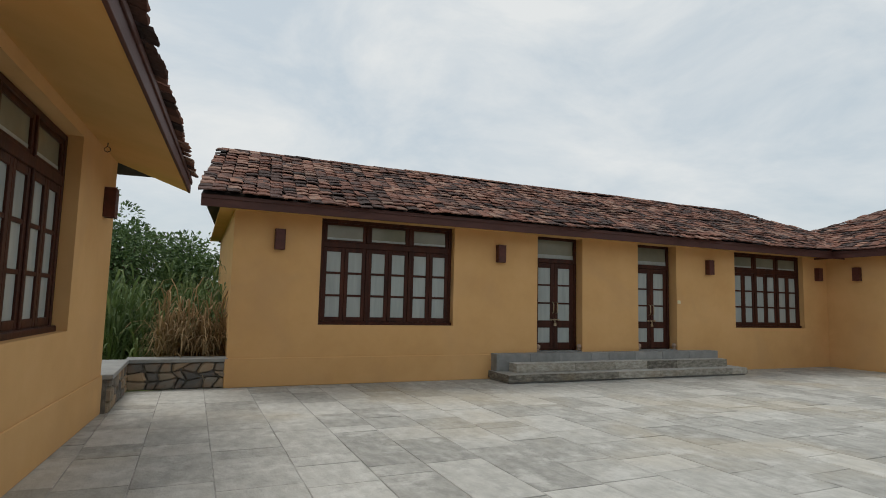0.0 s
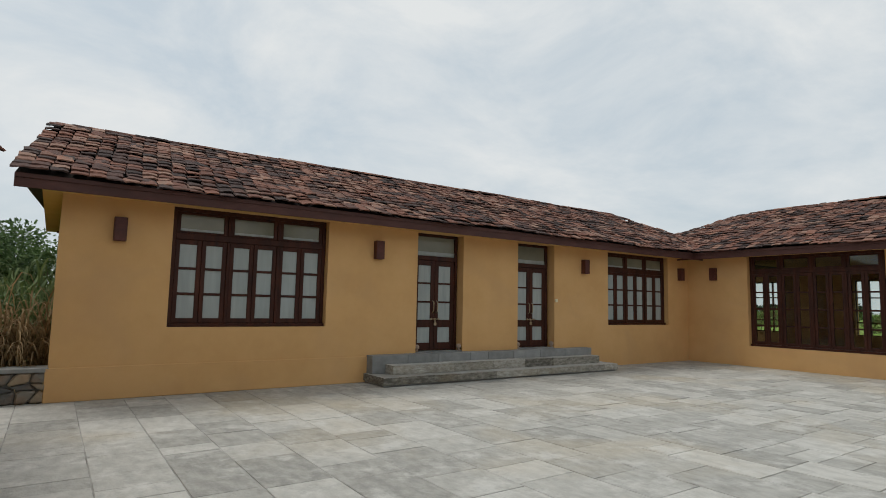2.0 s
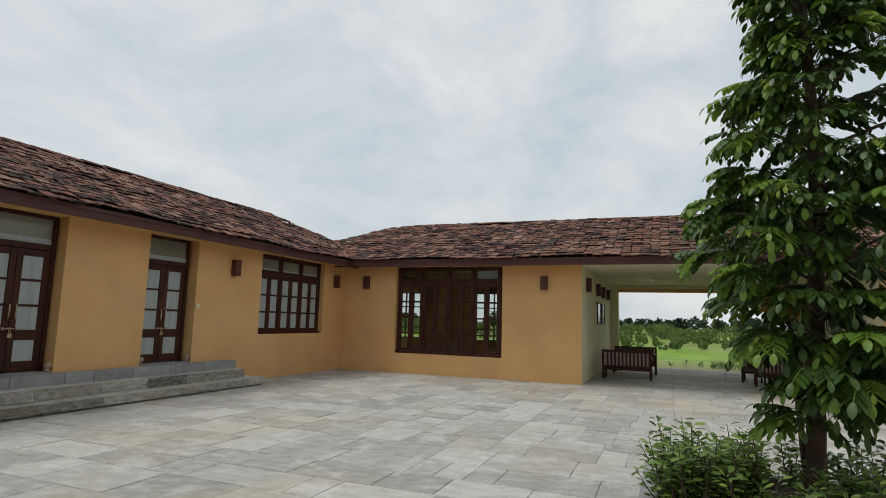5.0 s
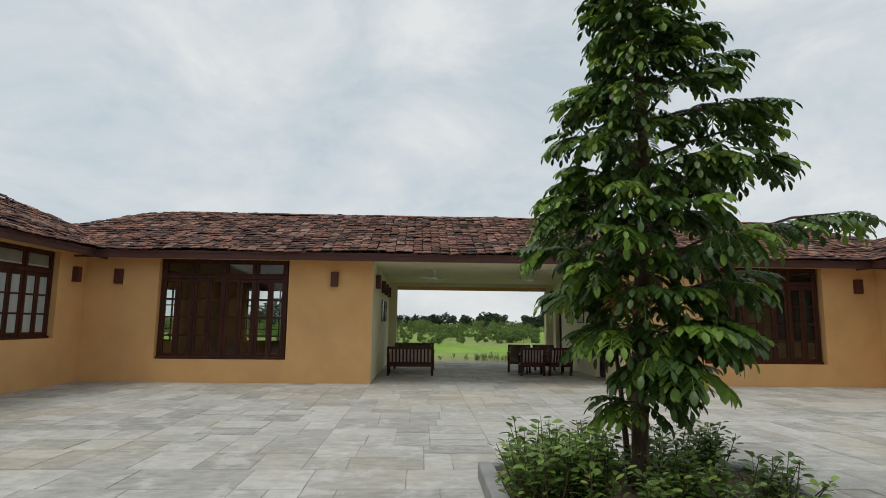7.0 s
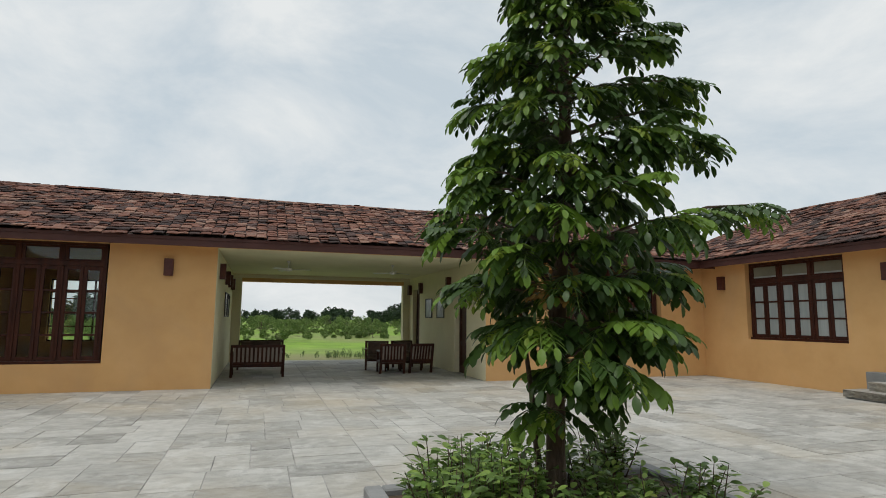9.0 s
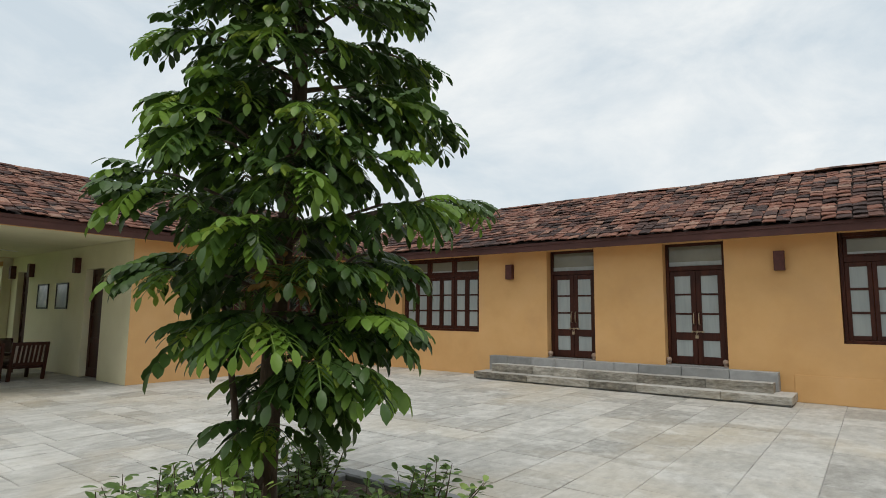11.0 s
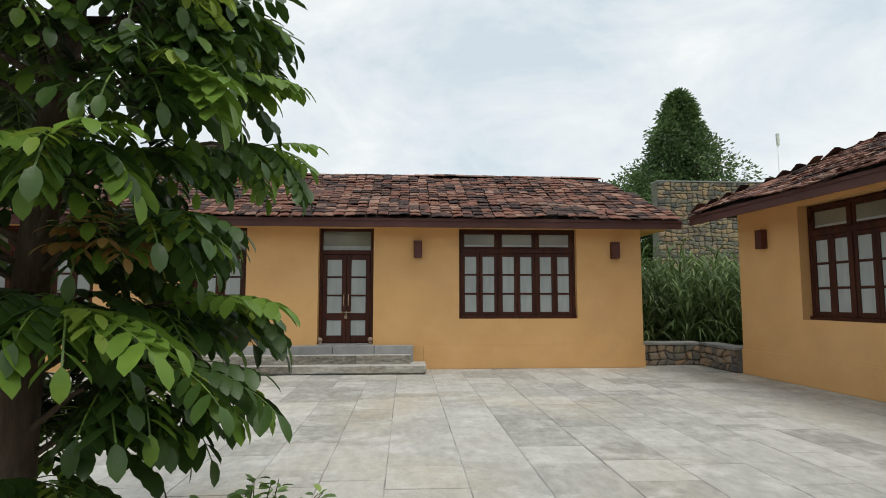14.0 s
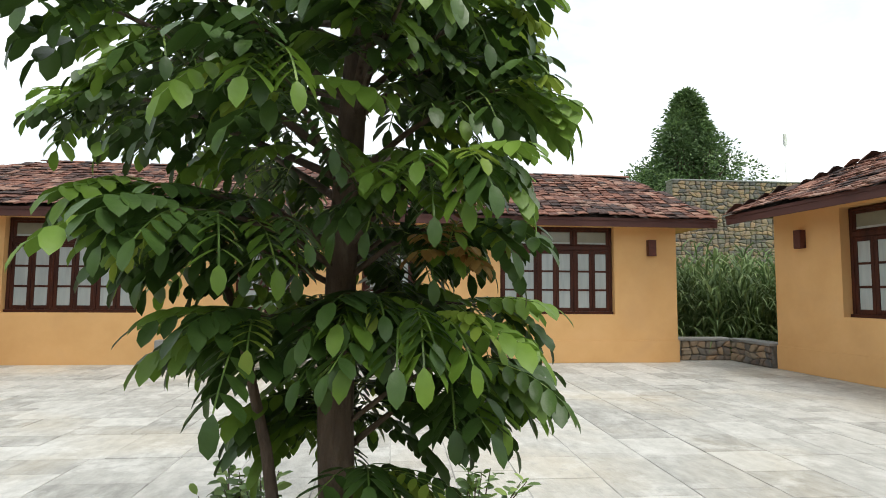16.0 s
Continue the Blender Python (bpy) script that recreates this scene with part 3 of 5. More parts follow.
for nm, m, a, b, h0, h1 in (("roof_west_north", MDN, -8.6, 0.26, 0.0, 2.0), ("roof_west_south", MDS, -0.28, 8.6, 2.0, 0.0)):
    roof(nm, m, a, b, -0.82, 2.5, 4.56, 5.7, h0, h1, (3, -9, 9), "weathered dark red country-tile roof with uneven courses", 3.10, 2.92, False, ends=(h0 > 0, h1 > 0))
for nm, x, yc, s in (("gable_north", A_END, YA + 2.6, 1), ("gable_south", A_END, YC - 2.6, 1)):
    g = from_lists(nm, [(x, yc - 3.0, 2.97), (x, yc + 3.0, 2.97), (x, yc, 4.4), (x + 0.2, yc - 3.0, 2.97), (x + 0.2, yc + 3.0, 2.97), (x + 0.2, yc, 4.4)],
                   [(0, 1, 2), (3, 5, 4), (0, 2, 5, 3), (1, 4, 5, 2), (0, 3, 4, 1)], PLASTER)
    tagged(g, "ochre plastered gable", "gable", kind="structure")


# ---------------------------------------------------------------- windows and doors
def frame_rows(w, h, t, y0, y1):
    return [(0, t, y0, y1, 0, h), (w - t, w, y0, y1, 0, h), (t, w - t, y0, y1, 0, t), (t, w - t, y0, y1, h - t, h)]


def make_window(name, w, h, bays, sashes, rows, trans, pane, top_pane, label, clear=False):
    """A timber window: outer frame with mullions and a transom rail, casement sashes with glazing bars, a pane in each light."""
    win = new(name)
    tagged(win, label, "window", kind="structure")
    F, M, R = 0.060, 0.046, 0.10
    zt = h - trans
    rws = frame_rows(w, h, F, 0, 0.10) + [(F, w - F, 0, 0.10, zt - R / 2, zt + R / 2)]
    bw = (w - 2 * F - (bays - 1) * M) / bays
    for i in range(1, bays):
        x = F + i * bw + (i - 1) * M
        rws += [(x, x + M, -0.004, 0.098, F, zt - R / 2), (x, x + M, -0.004, 0.098, zt + R / 2, h - F)]
    boxes("window_frame", WOOD, rws, win, bevel=0.006)
    boxes("window_sill", WOOD, [(-0.02, w + 0.02, -0.035, 0.02, -0.012, 0.055)], win, bevel=0.006)
    for i in range(bays):
        x0 = F + i * (bw + M)
        ta, tb_ = zt + R / 2 + 0.002, h - F - 0.002
        ts = boxes("transom_sash", WOOD, [(x0 + 0.002, x0 + 0.062, 0.014, 0.062, ta, tb_), (x0 + bw - 0.062, x0 + bw - 0.002, 0.014, 0.062, ta, tb_),
                                          (x0 + 0.062, x0 + bw - 0.062, 0.014, 0.062, ta, ta + 0.035), (x0 + 0.062, x0 + bw - 0.062, 0.014, 0.062, tb_ - 0.045, tb_)], win, bevel=0.004)
        boxes("transom_pane", top_pane, [(x0 + 0.062, x0 + bw - 0.062, 0.036, 0.042, ta + 0.035, tb_ - 0.045)], ts)
        if not clear:
            boxes("blind_edge", FROST, [(x0 + 0.062, x0 + bw - 0.062, 0.031, 0.034, ta + 0.035, ta + 0.075)], ts, "white lower edge of a blind")
        sw = bw / sashes
        for k in range(sashes):
            xa, xb = x0 + k * sw + 0.003, x0 + (k + 1) * sw - 0.003
            za, zb = F + 0.003, zt - R / 2 - 0.003
            st, rl, bar = 0.066, 0.075, 0.040
            rr = [(xa, xa + st, 0.012, 0.06, za, zb), (xb - st, xb, 0.012, 0.06, za, zb), (xa + st, xb - st, 0.012, 0.06, za, za + rl),
                  (xa + st, xb - st, 0.012, 0.06, zb - rl, zb)]
            ph = (zb - za - 2 * rl - (rows - 1) * bar) / rows
            for j in range(1, rows):
                z = za + rl + j * ph + (j - 1) * bar
                rr.append((xa + st, xb - st, 0.016, 0.056, z, z + bar))
            s = boxes("sash", WOOD, rr, win, bevel=0.004)
            for j in range(rows):
                z = za + rl + j * (ph + bar)
                boxes("pane", pane, [(xa + st, xb - st, 0.032, 0.038, z, z + ph)], s)
    for o in win.children_recursive:
        if clear and "pane" in o.name:
            o.visible_shadow = False
    return win


def make_door(name, w, h, leaf_h, label):
    """A two-leaf glazed door with a fixed light over it, pull handles, bolt and padlock."""
    door = new(name)
    tagged(door, label, "door", kind="structure")
    F = 0.06
    boxes("door_frame", WOOD, [(0, F, 0, 0.11, 0, h), (w - F, w, 0, 0.11, 0, h), (F, w - F, 0, 0.11, h - F, h), (F, w - F, -0.003, 0.11, leaf_h, leaf_h + 0.09)], door, bevel=0.006)
    boxes("transom_pane", CURTAIN, [(F, w - F, 0.05, 0.058, leaf_h + 0.09, h - F)], door)
    boxes("transom_blind", FROST, [(F, w - F, 0.040, 0.046, leaf_h + 0.09, leaf_h + 0.18)], door, "white blind edge")
    lw = (w - 2 * F) / 2
    for k in (0, 1):
        xa, xb = F + k * lw + 0.003, F + (k + 1) * lw - 0.003
        st = 0.095
        cuts = [0.16, 0.47, 0.62, 0.965, 1.0, 1.345, 1.38, 1.725]
        zs = [c * leaf_h / 1.835 for c in cuts]
        rr = [(xa, xa + st, 0.02, 0.065, 0.01, leaf_h - 0.004), (xb - st, xb, 0.02, 0.065, 0.01, leaf_h - 0.004)]
        for a, b in ((0.01, zs[0]), (zs[1], zs[2]), (zs[3], zs[4]), (zs[5], zs[6]), (zs[7], leaf_h - 0.004)):
            rr.append((xa + st, xb - st, 0.022, 0.063, a, b))
        leaf = boxes("door_leaf", WOOD, rr, door, bevel=0.005)
        for a, b in ((zs[0], zs[1]), (zs[2], zs[3]), (zs[4], zs[5]), (zs[6], zs[7])):
            boxes("pane", FROST, [(xa + st, xb - st, 0.038, 0.044, a, b)], leaf)
        xh = xb - 0.045 if k == 0 else xa + 0.045
        bm = bmesh.new()
        tube(bm, [(xh, 0.02, 0.78), (xh, -0.03, 0.80), (xh, -0.035, 0.90), (xh, -0.03, 1.0), (xh, 0.02, 1.02)], [0.011, 0.011, 0.013, 0.011, 0.011], 8)
        part("handle", bm, BRASS, leaf, "aged brass pull handle")
    bm = bmesh.new()
    tube(bm, [(w / 2 - 0.10, -0.004, 0.645), (w / 2 + 0.14, -0.004, 0.645)], [0.009, 0.009], 8)
    for x in (-0.09, 0.0, 0.10):
        box(bm, w / 2 + x - 0.012, w / 2 + x + 0.012, -0.012, 0.022, 0.625, 0.665)
    part("bolt", bm, BRASS, door, "aged brass sliding bolt")
    bm = bmesh.new()
    box(bm, w / 2 - 0.028, w / 2 + 0.028, -0.03, -0.006, 0.515, 0.575)
    tube(bm, [(w / 2 - 0.017, -0.018, 0.57), (w / 2 - 0.015, -0.018, 0.615), (w / 2, -0.018, 0.632), (w / 2 + 0.015, -0.018, 0.615), (w / 2 + 0.017, -0.018, 0.57)], [0.005] * 5, 6)
    part("padlock", bm, BRASS, door, "brass padlock on the bolt")
    return door


REC = 0.12
W0 = make_window("window_1", 2.58, HEAD - SILL, 3, 2, 3, 0.46, FROST, CURTAIN, "dark red timber casement window with frosted panes")
W0.matrix_basis = MA @ pose(A_WINDOWS[0][0] + 0.01, REC, SILL)
for m, us, rec, sill in ((MA, A_WINDOWS[1:], REC, SILL), (MC, C_WINDOWS, REC, SILL), (MDN, [DN_WINDOW], 0.13, D_SILL), (MDS, [DS_WINDOW], 0.17, D_SILL)):
    for a, b in us:
        copy_thing(W0, m @ pose(a + 0.01, rec, sill) @ Matrix.Diagonal(((b - a - 0.02) / 2.58, 1, 1, 1)))
WB = make_window("window_2", 3.03, HEAD - 0.54, 4, 2, 4, 0.42, GLASS, GLASS, "large dark red timber window with clear glass", clear=True)
WB.matrix_basis = MB @ pose(B_WINDOWS[0][0] + 0.01, REC, 0.54)
copy_thing(WB, MB @ pose(B_WINDOWS[1][0] + 0.01, REC, 0.54))
D0 = make_door("door_1", 1.12, HEAD - FLOOR_IN - 0.02, 1.86, "dark red timber double door with frosted panes, padlocked")
D0.matrix_basis = MA @ pose(A_DOORS[0][0] + 0.005, 0.19, FLOOR_IN + 0.02)
for m, us in ((MA, A_DOORS[1:]), (MC, C_DOORS)):
    for a, b in us:
        copy_thing(D0, m @ pose(a + 0.005, 0.19, FLOOR_IN + 0.02))


# ---------------------------------------------------------------- steps
def steps(name, m, u0, u1, inset):
    """A stoop of two rough steps and a smooth top slab; inset: the end at which the second step is set back."""
    st = new(name)
    tagged(st, "grey stone stoop of two rough steps below a smooth slab", "steps", kind="structure")
    st.matrix_basis = m
    def course(nm, a, b, y0, y1, z0, z1, mat, ln, jit, bev):
        u = a
        while u < b - 0.05:
            e = min(b, u + ln * random.uniform(0.75, 1.35))
            if b - e < 0.3:
                e = b
            bm = bmesh.new()
            box(bm, u + 0.004, e - 0.004, y0, y1, z0, z1)
            if jit:
                bmesh.ops.subdivide_edges(bm, edges=bm.edges[:], cuts=4, use_grid_fill=True)
                for v in bm.verts:
                    k = noise.noise_vector(v.co * 7 + Vector((u0, 0, 0))) * jit
                    v.co += Vector((0.4 * k.x * (0 if abs(v.co.x - u) < 0.02 or abs(v.co.x - e) < 0.02 else 1), k.y, 0.35 * k.z))
                bm.normal_update()
                # faces pointing up take the paler tread colour, all others the step stone
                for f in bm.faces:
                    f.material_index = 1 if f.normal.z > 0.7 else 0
                part(nm, bm, mat, st).data.materials.append(TREAD)
            else:
                part(nm, bm, mat, st, bevel=bev)
            u = e
    course("step_stone", u0 + 0.03, u1 - 0.03, -0.77, -0.02, 0.0, 0.035, STEPTOP, 1.6, 0, 0.003)
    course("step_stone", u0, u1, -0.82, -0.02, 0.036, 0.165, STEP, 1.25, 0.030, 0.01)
    a, b = (u0 + inset, u1 - 0.3)
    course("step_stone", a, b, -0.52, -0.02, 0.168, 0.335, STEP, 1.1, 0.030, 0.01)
    course("landing_slab", u0 + 0.06, u1 - 0.25, -0.24, 0.0, 0.167, FLOOR_IN, STEPTOP, 0.62, 0, 0.006)
    return st


steps("steps_north", MA, 5.66, 11.95, 0.34)
steps("steps_south", MC, -11.75, -5.46, 0.30)
# door sills inside the openings and the dark behind the doors
for m, us in ((MA, A_DOORS), (MC, C_DOORS)):
    for a, b in us:
        s = boxes("door_sill", STEPTOP, [(a, b, 0.0, 0.3, 0.40, FLOOR_IN + 0.018)])
        s.matrix_world = m
        tagged(s, "grey stone door sill", "sill", kind="structure")
        for x in (a + 0.055, b - 0.055):
            bm = bmesh.new()
            bmesh.ops.create_uvsphere(bm, u_segments=12, v_segments=8, radius=0.055)
            bmesh.ops.translate(bm, verts=bm.verts[:], vec=(0, 0, 0.088))
            tube(bm, [(0, 0, 0), (0, 0, 0.05)], [0.045, 0.03], 10)
            for f in bm.faces:
                f.smooth = True
            k = part("door_stop", bm, TERRA)
            k.matrix_world = m @ pose(x, 0.05, FLOOR_IN + 0.018)
            tagged(k, "small round stone door stop on the sill", "door stop", "door stops")


sw = boxes("switch_box", CREAM, [(10.685, 10.765, -0.03, 0.0, 1.58, 1.66)], bevel=0.006)
sw.matrix_world = MA
tagged(sw, "small cream switch box on the ochre wall beside a door", "switch")
# ---------------------------------------------------------------- wall lamps
def make_lamp():
    lamp = new("wall_lamp")
    tagged(lamp, "dark red box-shaped wall lamp on the plaster", "wall lamp", "courtyard wall lamps")
    boxes("shade", LAMP, [(-0.085, -0.073, -0.125, -0.012, -0.175, 0.175), (0.073, 0.085, -0.125, -0.012, -0.175, 0.175), (-0.073, 0.073, -0.125, -0.112, -0.175, 0.175),
                          (-0.073, 0.073, -0.112, -0.012, 0.155, 0.163), (-0.073, 0.073, -0.112, -0.012, -0.163, -0.155)], lamp, bevel=0.003)
    boxes("back_plate", LAMP, [(-0.085, 0.085, -0.012, 0.0, -0.175, 0.175)], lamp)
    return lamp


L0 = make_lamp()
L0.matrix_basis = MA @ pose(1.56, 0, 2.48)
for m, us in ((MA, (5.89, 11.70, 15.78)), (MC, (-1.41, -5.62, -11.23, -15.46)), (MB, (-8.58, -3.46, 4.5, 9.6)), (MDN, (-0.86,)), (MDS, (0.80,))):
    for u in us:
        copy_thing(L0, m @ pose(u, 0, 2.54 if m in (MDN, MDS) else 2.48))


# ---------------------------------------------------------------- rubble walls
def rubble_wall(name, m, w, h, thick, cell, label, cap=None, singles=True):
    """A rubble wall facing -y of the pose m: mortar core and stones of uneven outline standing proud of it."""
    core = boxes(name, MORTAR, [(0, w, 0.03, thick, 0, h)])
    core.matrix_world = m
    tagged(core, label, "wall", kind="structure")
    nu, nz = max(2, round(w / cell)), max(2, round(h / (cell * 0.72)))
    jit = {}
    def corner(i, j):
        if (i, j) not in jit:
            du = 0 if i in (0, nu) else random.uniform(-0.33, 0.33)
            dz = 0 if j in (0, nz) else random.uniform(-0.33, 0.33)
            jit[(i, j)] = Vector(((i + du + (0.5 if j % 2 and 0 < i < nu else 0) * 0.6) * w / nu, 0, (j + dz) * h / nz))
        return jit[(i, j)]
    verts, faces = [], []
    for j in range(nz):
        for i in range(nu):
            q = [corner(i, j), corner(i + 1, j), corner(i + 1, j + 1), corner(i, j + 1)]
            c = sum(q, Vector()) / 4
            ring = []
            for a, b in zip(q, q[1:] + q[:1]):
                ring += [a.lerp(b, 0.16), a.lerp(b, 0.5) + (a.lerp(b, 0.5) - c) * random.uniform(-0.06, 0.02), a.lerp(b, 0.84)]
            proud = random.uniform(0.0, 0.03)
            vs = []
            for k, (sc, y) in enumerate(((0.95, 0.05), (0.93, 0.012 - proud), (0.72, -0.012 - proud))):
                vs += [tuple(c + (p - c) * sc + Vector((0, y, 0))) for p in ring]
            vs.append(tuple(c + Vector((0, -0.018 - proud, 0))))
            n = len(ring)
            fs = [(k * n + a, k * n + (a + 1) % n, (k + 1) * n + (a + 1) % n, (k + 1) * n + a) for k in (0, 1) for a in range(n)]
            fs += [(2 * n + a, 2 * n + (a + 1) % n, 3 * n) for a in range(n)]
            if singles:
                from_lists("stone", vs, fs, RUBBLE, core)
            else:
                n0 = len(verts)
                verts += vs
                faces += [tuple(a + n0 for a in f) for f in fs]
    if not singles:
        tagged(from_lists("stone_courses", verts, faces, RUBBLE, core), kind="stuff")
    if cap:
        cp = boxes("coping", STEPTOP, [(-0.02, w + 0.02, -0.04, thick + 0.03, h, h + cap)], core, "grey stone coping", bevel=0.008)
    return core


LOW = "low rubble stone wall with a flat grey coping"
rubble_wall("garden_wall_north", pose(-0.62, YA + 0.02, 0), 1.44, 0.42, 0.35, 0.21, LOW, 0.06)
rubble_wall("garden_wall_north_return", pose(-0.62, D_N - 0.32, 0, 0, 0, 90), YA + 0.33 - D_N, 0.42, 0.35, 0.21, LOW, 0.06)
rubble_wall("garden_wall_south", pose(A_END - 0.01, YC - 0.33, 0, 0, 0, 180), 1.41, 0.44, 0.35, 0.21, LOW, 0.06)
rubble_wall("garden_wall_south_return", pose(-0.59, YC - 0.32, 0, 0, 0, 90), -YC + 0.31 + D_S, 0.44, 0.35, 0.21, LOW, 0.06)
rubble_wall("tall_stone_wall", pose(-3.1, -17.7, 0, 0, 0, 180), 9.6, 5.62, 0.5, 0.21, "tall rubble stone retaining wall behind the roofs", 0.05, singles=False)


# ---------------------------------------------------------------- plants
def leaf_verts(m, ln, wd, droop, verts, faces):
    """A pointed oval leaf folded along its midrib: eight triangles."""
    n0 = len(verts)
    prof = ((0.0, 0.0), (0.24, 0.70), (0.54, 1.0), (0.83, 0.74), (1.0, 0.0))
    for s, k in prof:
        z = -droop * s * s * ln
        for side in ((-1, 0, 1) if k else (0,)):
            verts.append(m @ Vector((side * k * wd / 2, s * ln, z + abs(side) * 0.10 * wd)))
    faces += [tuple(n0 + i for i in f) for f in ((0, 2, 1), (0, 3, 2), (1, 2, 5, 4), (2, 3, 6, 5), (4, 5, 8, 7), (5, 6, 9, 8), (7, 8, 10), (8, 9, 10))]


def aim(p, d, spin=0.0):
    """A pose at p whose y axis runs along d, with z as far up as it can be."""
    d = Vector(d).normalized()
    x = d.cross(Vector((0, 0, 1)))
    x = x.normalized() if x.length > 1e-4 else Vector((1, 0, 0))
    z = x.cross(d)
    return Matrix.Translation(p) @ Matrix((x, d, z)).transposed().to_4x4() @ Matrix.Rotation(spin, 4, 'Y')


def pinnate(rng, p, d, ln, pairs, leaf, verts, faces, stalks):
    """A drooping feather leaf: pairs of broad overlapping leaflets along a bent stalk, and one at its end."""
    d = Vector(d).normalized()
    pts = [Vector(p)]
    bend = rng.uniform(0.08, 0.24)
    for k in range(pairs + 2):
        d = (d + Vector((0, 0, -bend))).normalized()
        pts.append(pts[-1] + d * ln / (pairs + 2))
    stalks.append(pts)
    hang, splay = rng.uniform(0.05, 0.55), rng.uniform(0.35, 0.6)
    for k in range(2, pairs + 2):
        t = (pts[k + 1] - pts[k - 1]).normalized()
        x = t.cross(Vector((0, 0, 1)))
        x = x.normalized() if x.length > 1e-3 else Vector((1, 0, 0))
        for s in (-1, 1):
            dd = x * s * 0.85 + t * (splay + rng.uniform(-0.05, 0.05)) + Vector((0, 0, -hang + rng.uniform(-0.06, 0.06)))
            z = leaf * rng.uniform(0.9, 1.1) * (0.72 + 0.36 * (k - 1) / pairs)
            leaf_verts(aim(pts[k], dd, s * rng.uniform(0.0, 0.15)), z, z * rng.uniform(0.48, 0.54), rng.uniform(0.15, 0.30), verts, faces)
    leaf_verts(aim(pts[-1], d + Vector((0, 0, -0.15))), leaf * 0.95, leaf * 0.48, 0.3, verts, faces)


TREE = Vector((7.23, -0.49, 0.0))
# how far the crown reaches by height: west, north, east, south
REACH = ((0.55, 0.50, 0.15, 0.10, 0.15), (0.85, 0.90, 0.30, 0.16, 0.40), (1.05, 1.04, 0.50, 0.30, 0.75), (1.25, 1.02, 0.70, 0.55, 1.00), (1.55, 0.80, 0.84, 0.80, 1.20), (1.85, 0.86, 1.00, 1.30, 1.55),
         (2.15, 0.95, 1.06, 1.50, 1.95), (2.7, 0.72, 0.90, 1.30, 1.36), (3.4, 0.64, 0.78, 1.00, 1.30), (4.2, 0.50, 0.52, 0.62, 0.78), (5.4, 0.40, 0.40, 0.45, 0.50), (6.8, 0.15, 0.15, 0.15, 0.15))


def crown_reach(z, ang):
    """Reach at a height and compass angle (0 east, counter-clockwise)."""
    for a, b in zip(REACH, REACH[1:]):
        if a[0] <= z <= b[0]:
            f = (z - a[0]) / (b[0] - a[0])
            w, n, e, s_ = (a[k] + (b[k] - a[k]) * f for k in (1, 2, 3, 4))
            c, q = math.cos(ang), math.sin(ang)
            return (e if c > 0 else w) * c * c + (n if q > 0 else s_) * q * q
    return 0.2


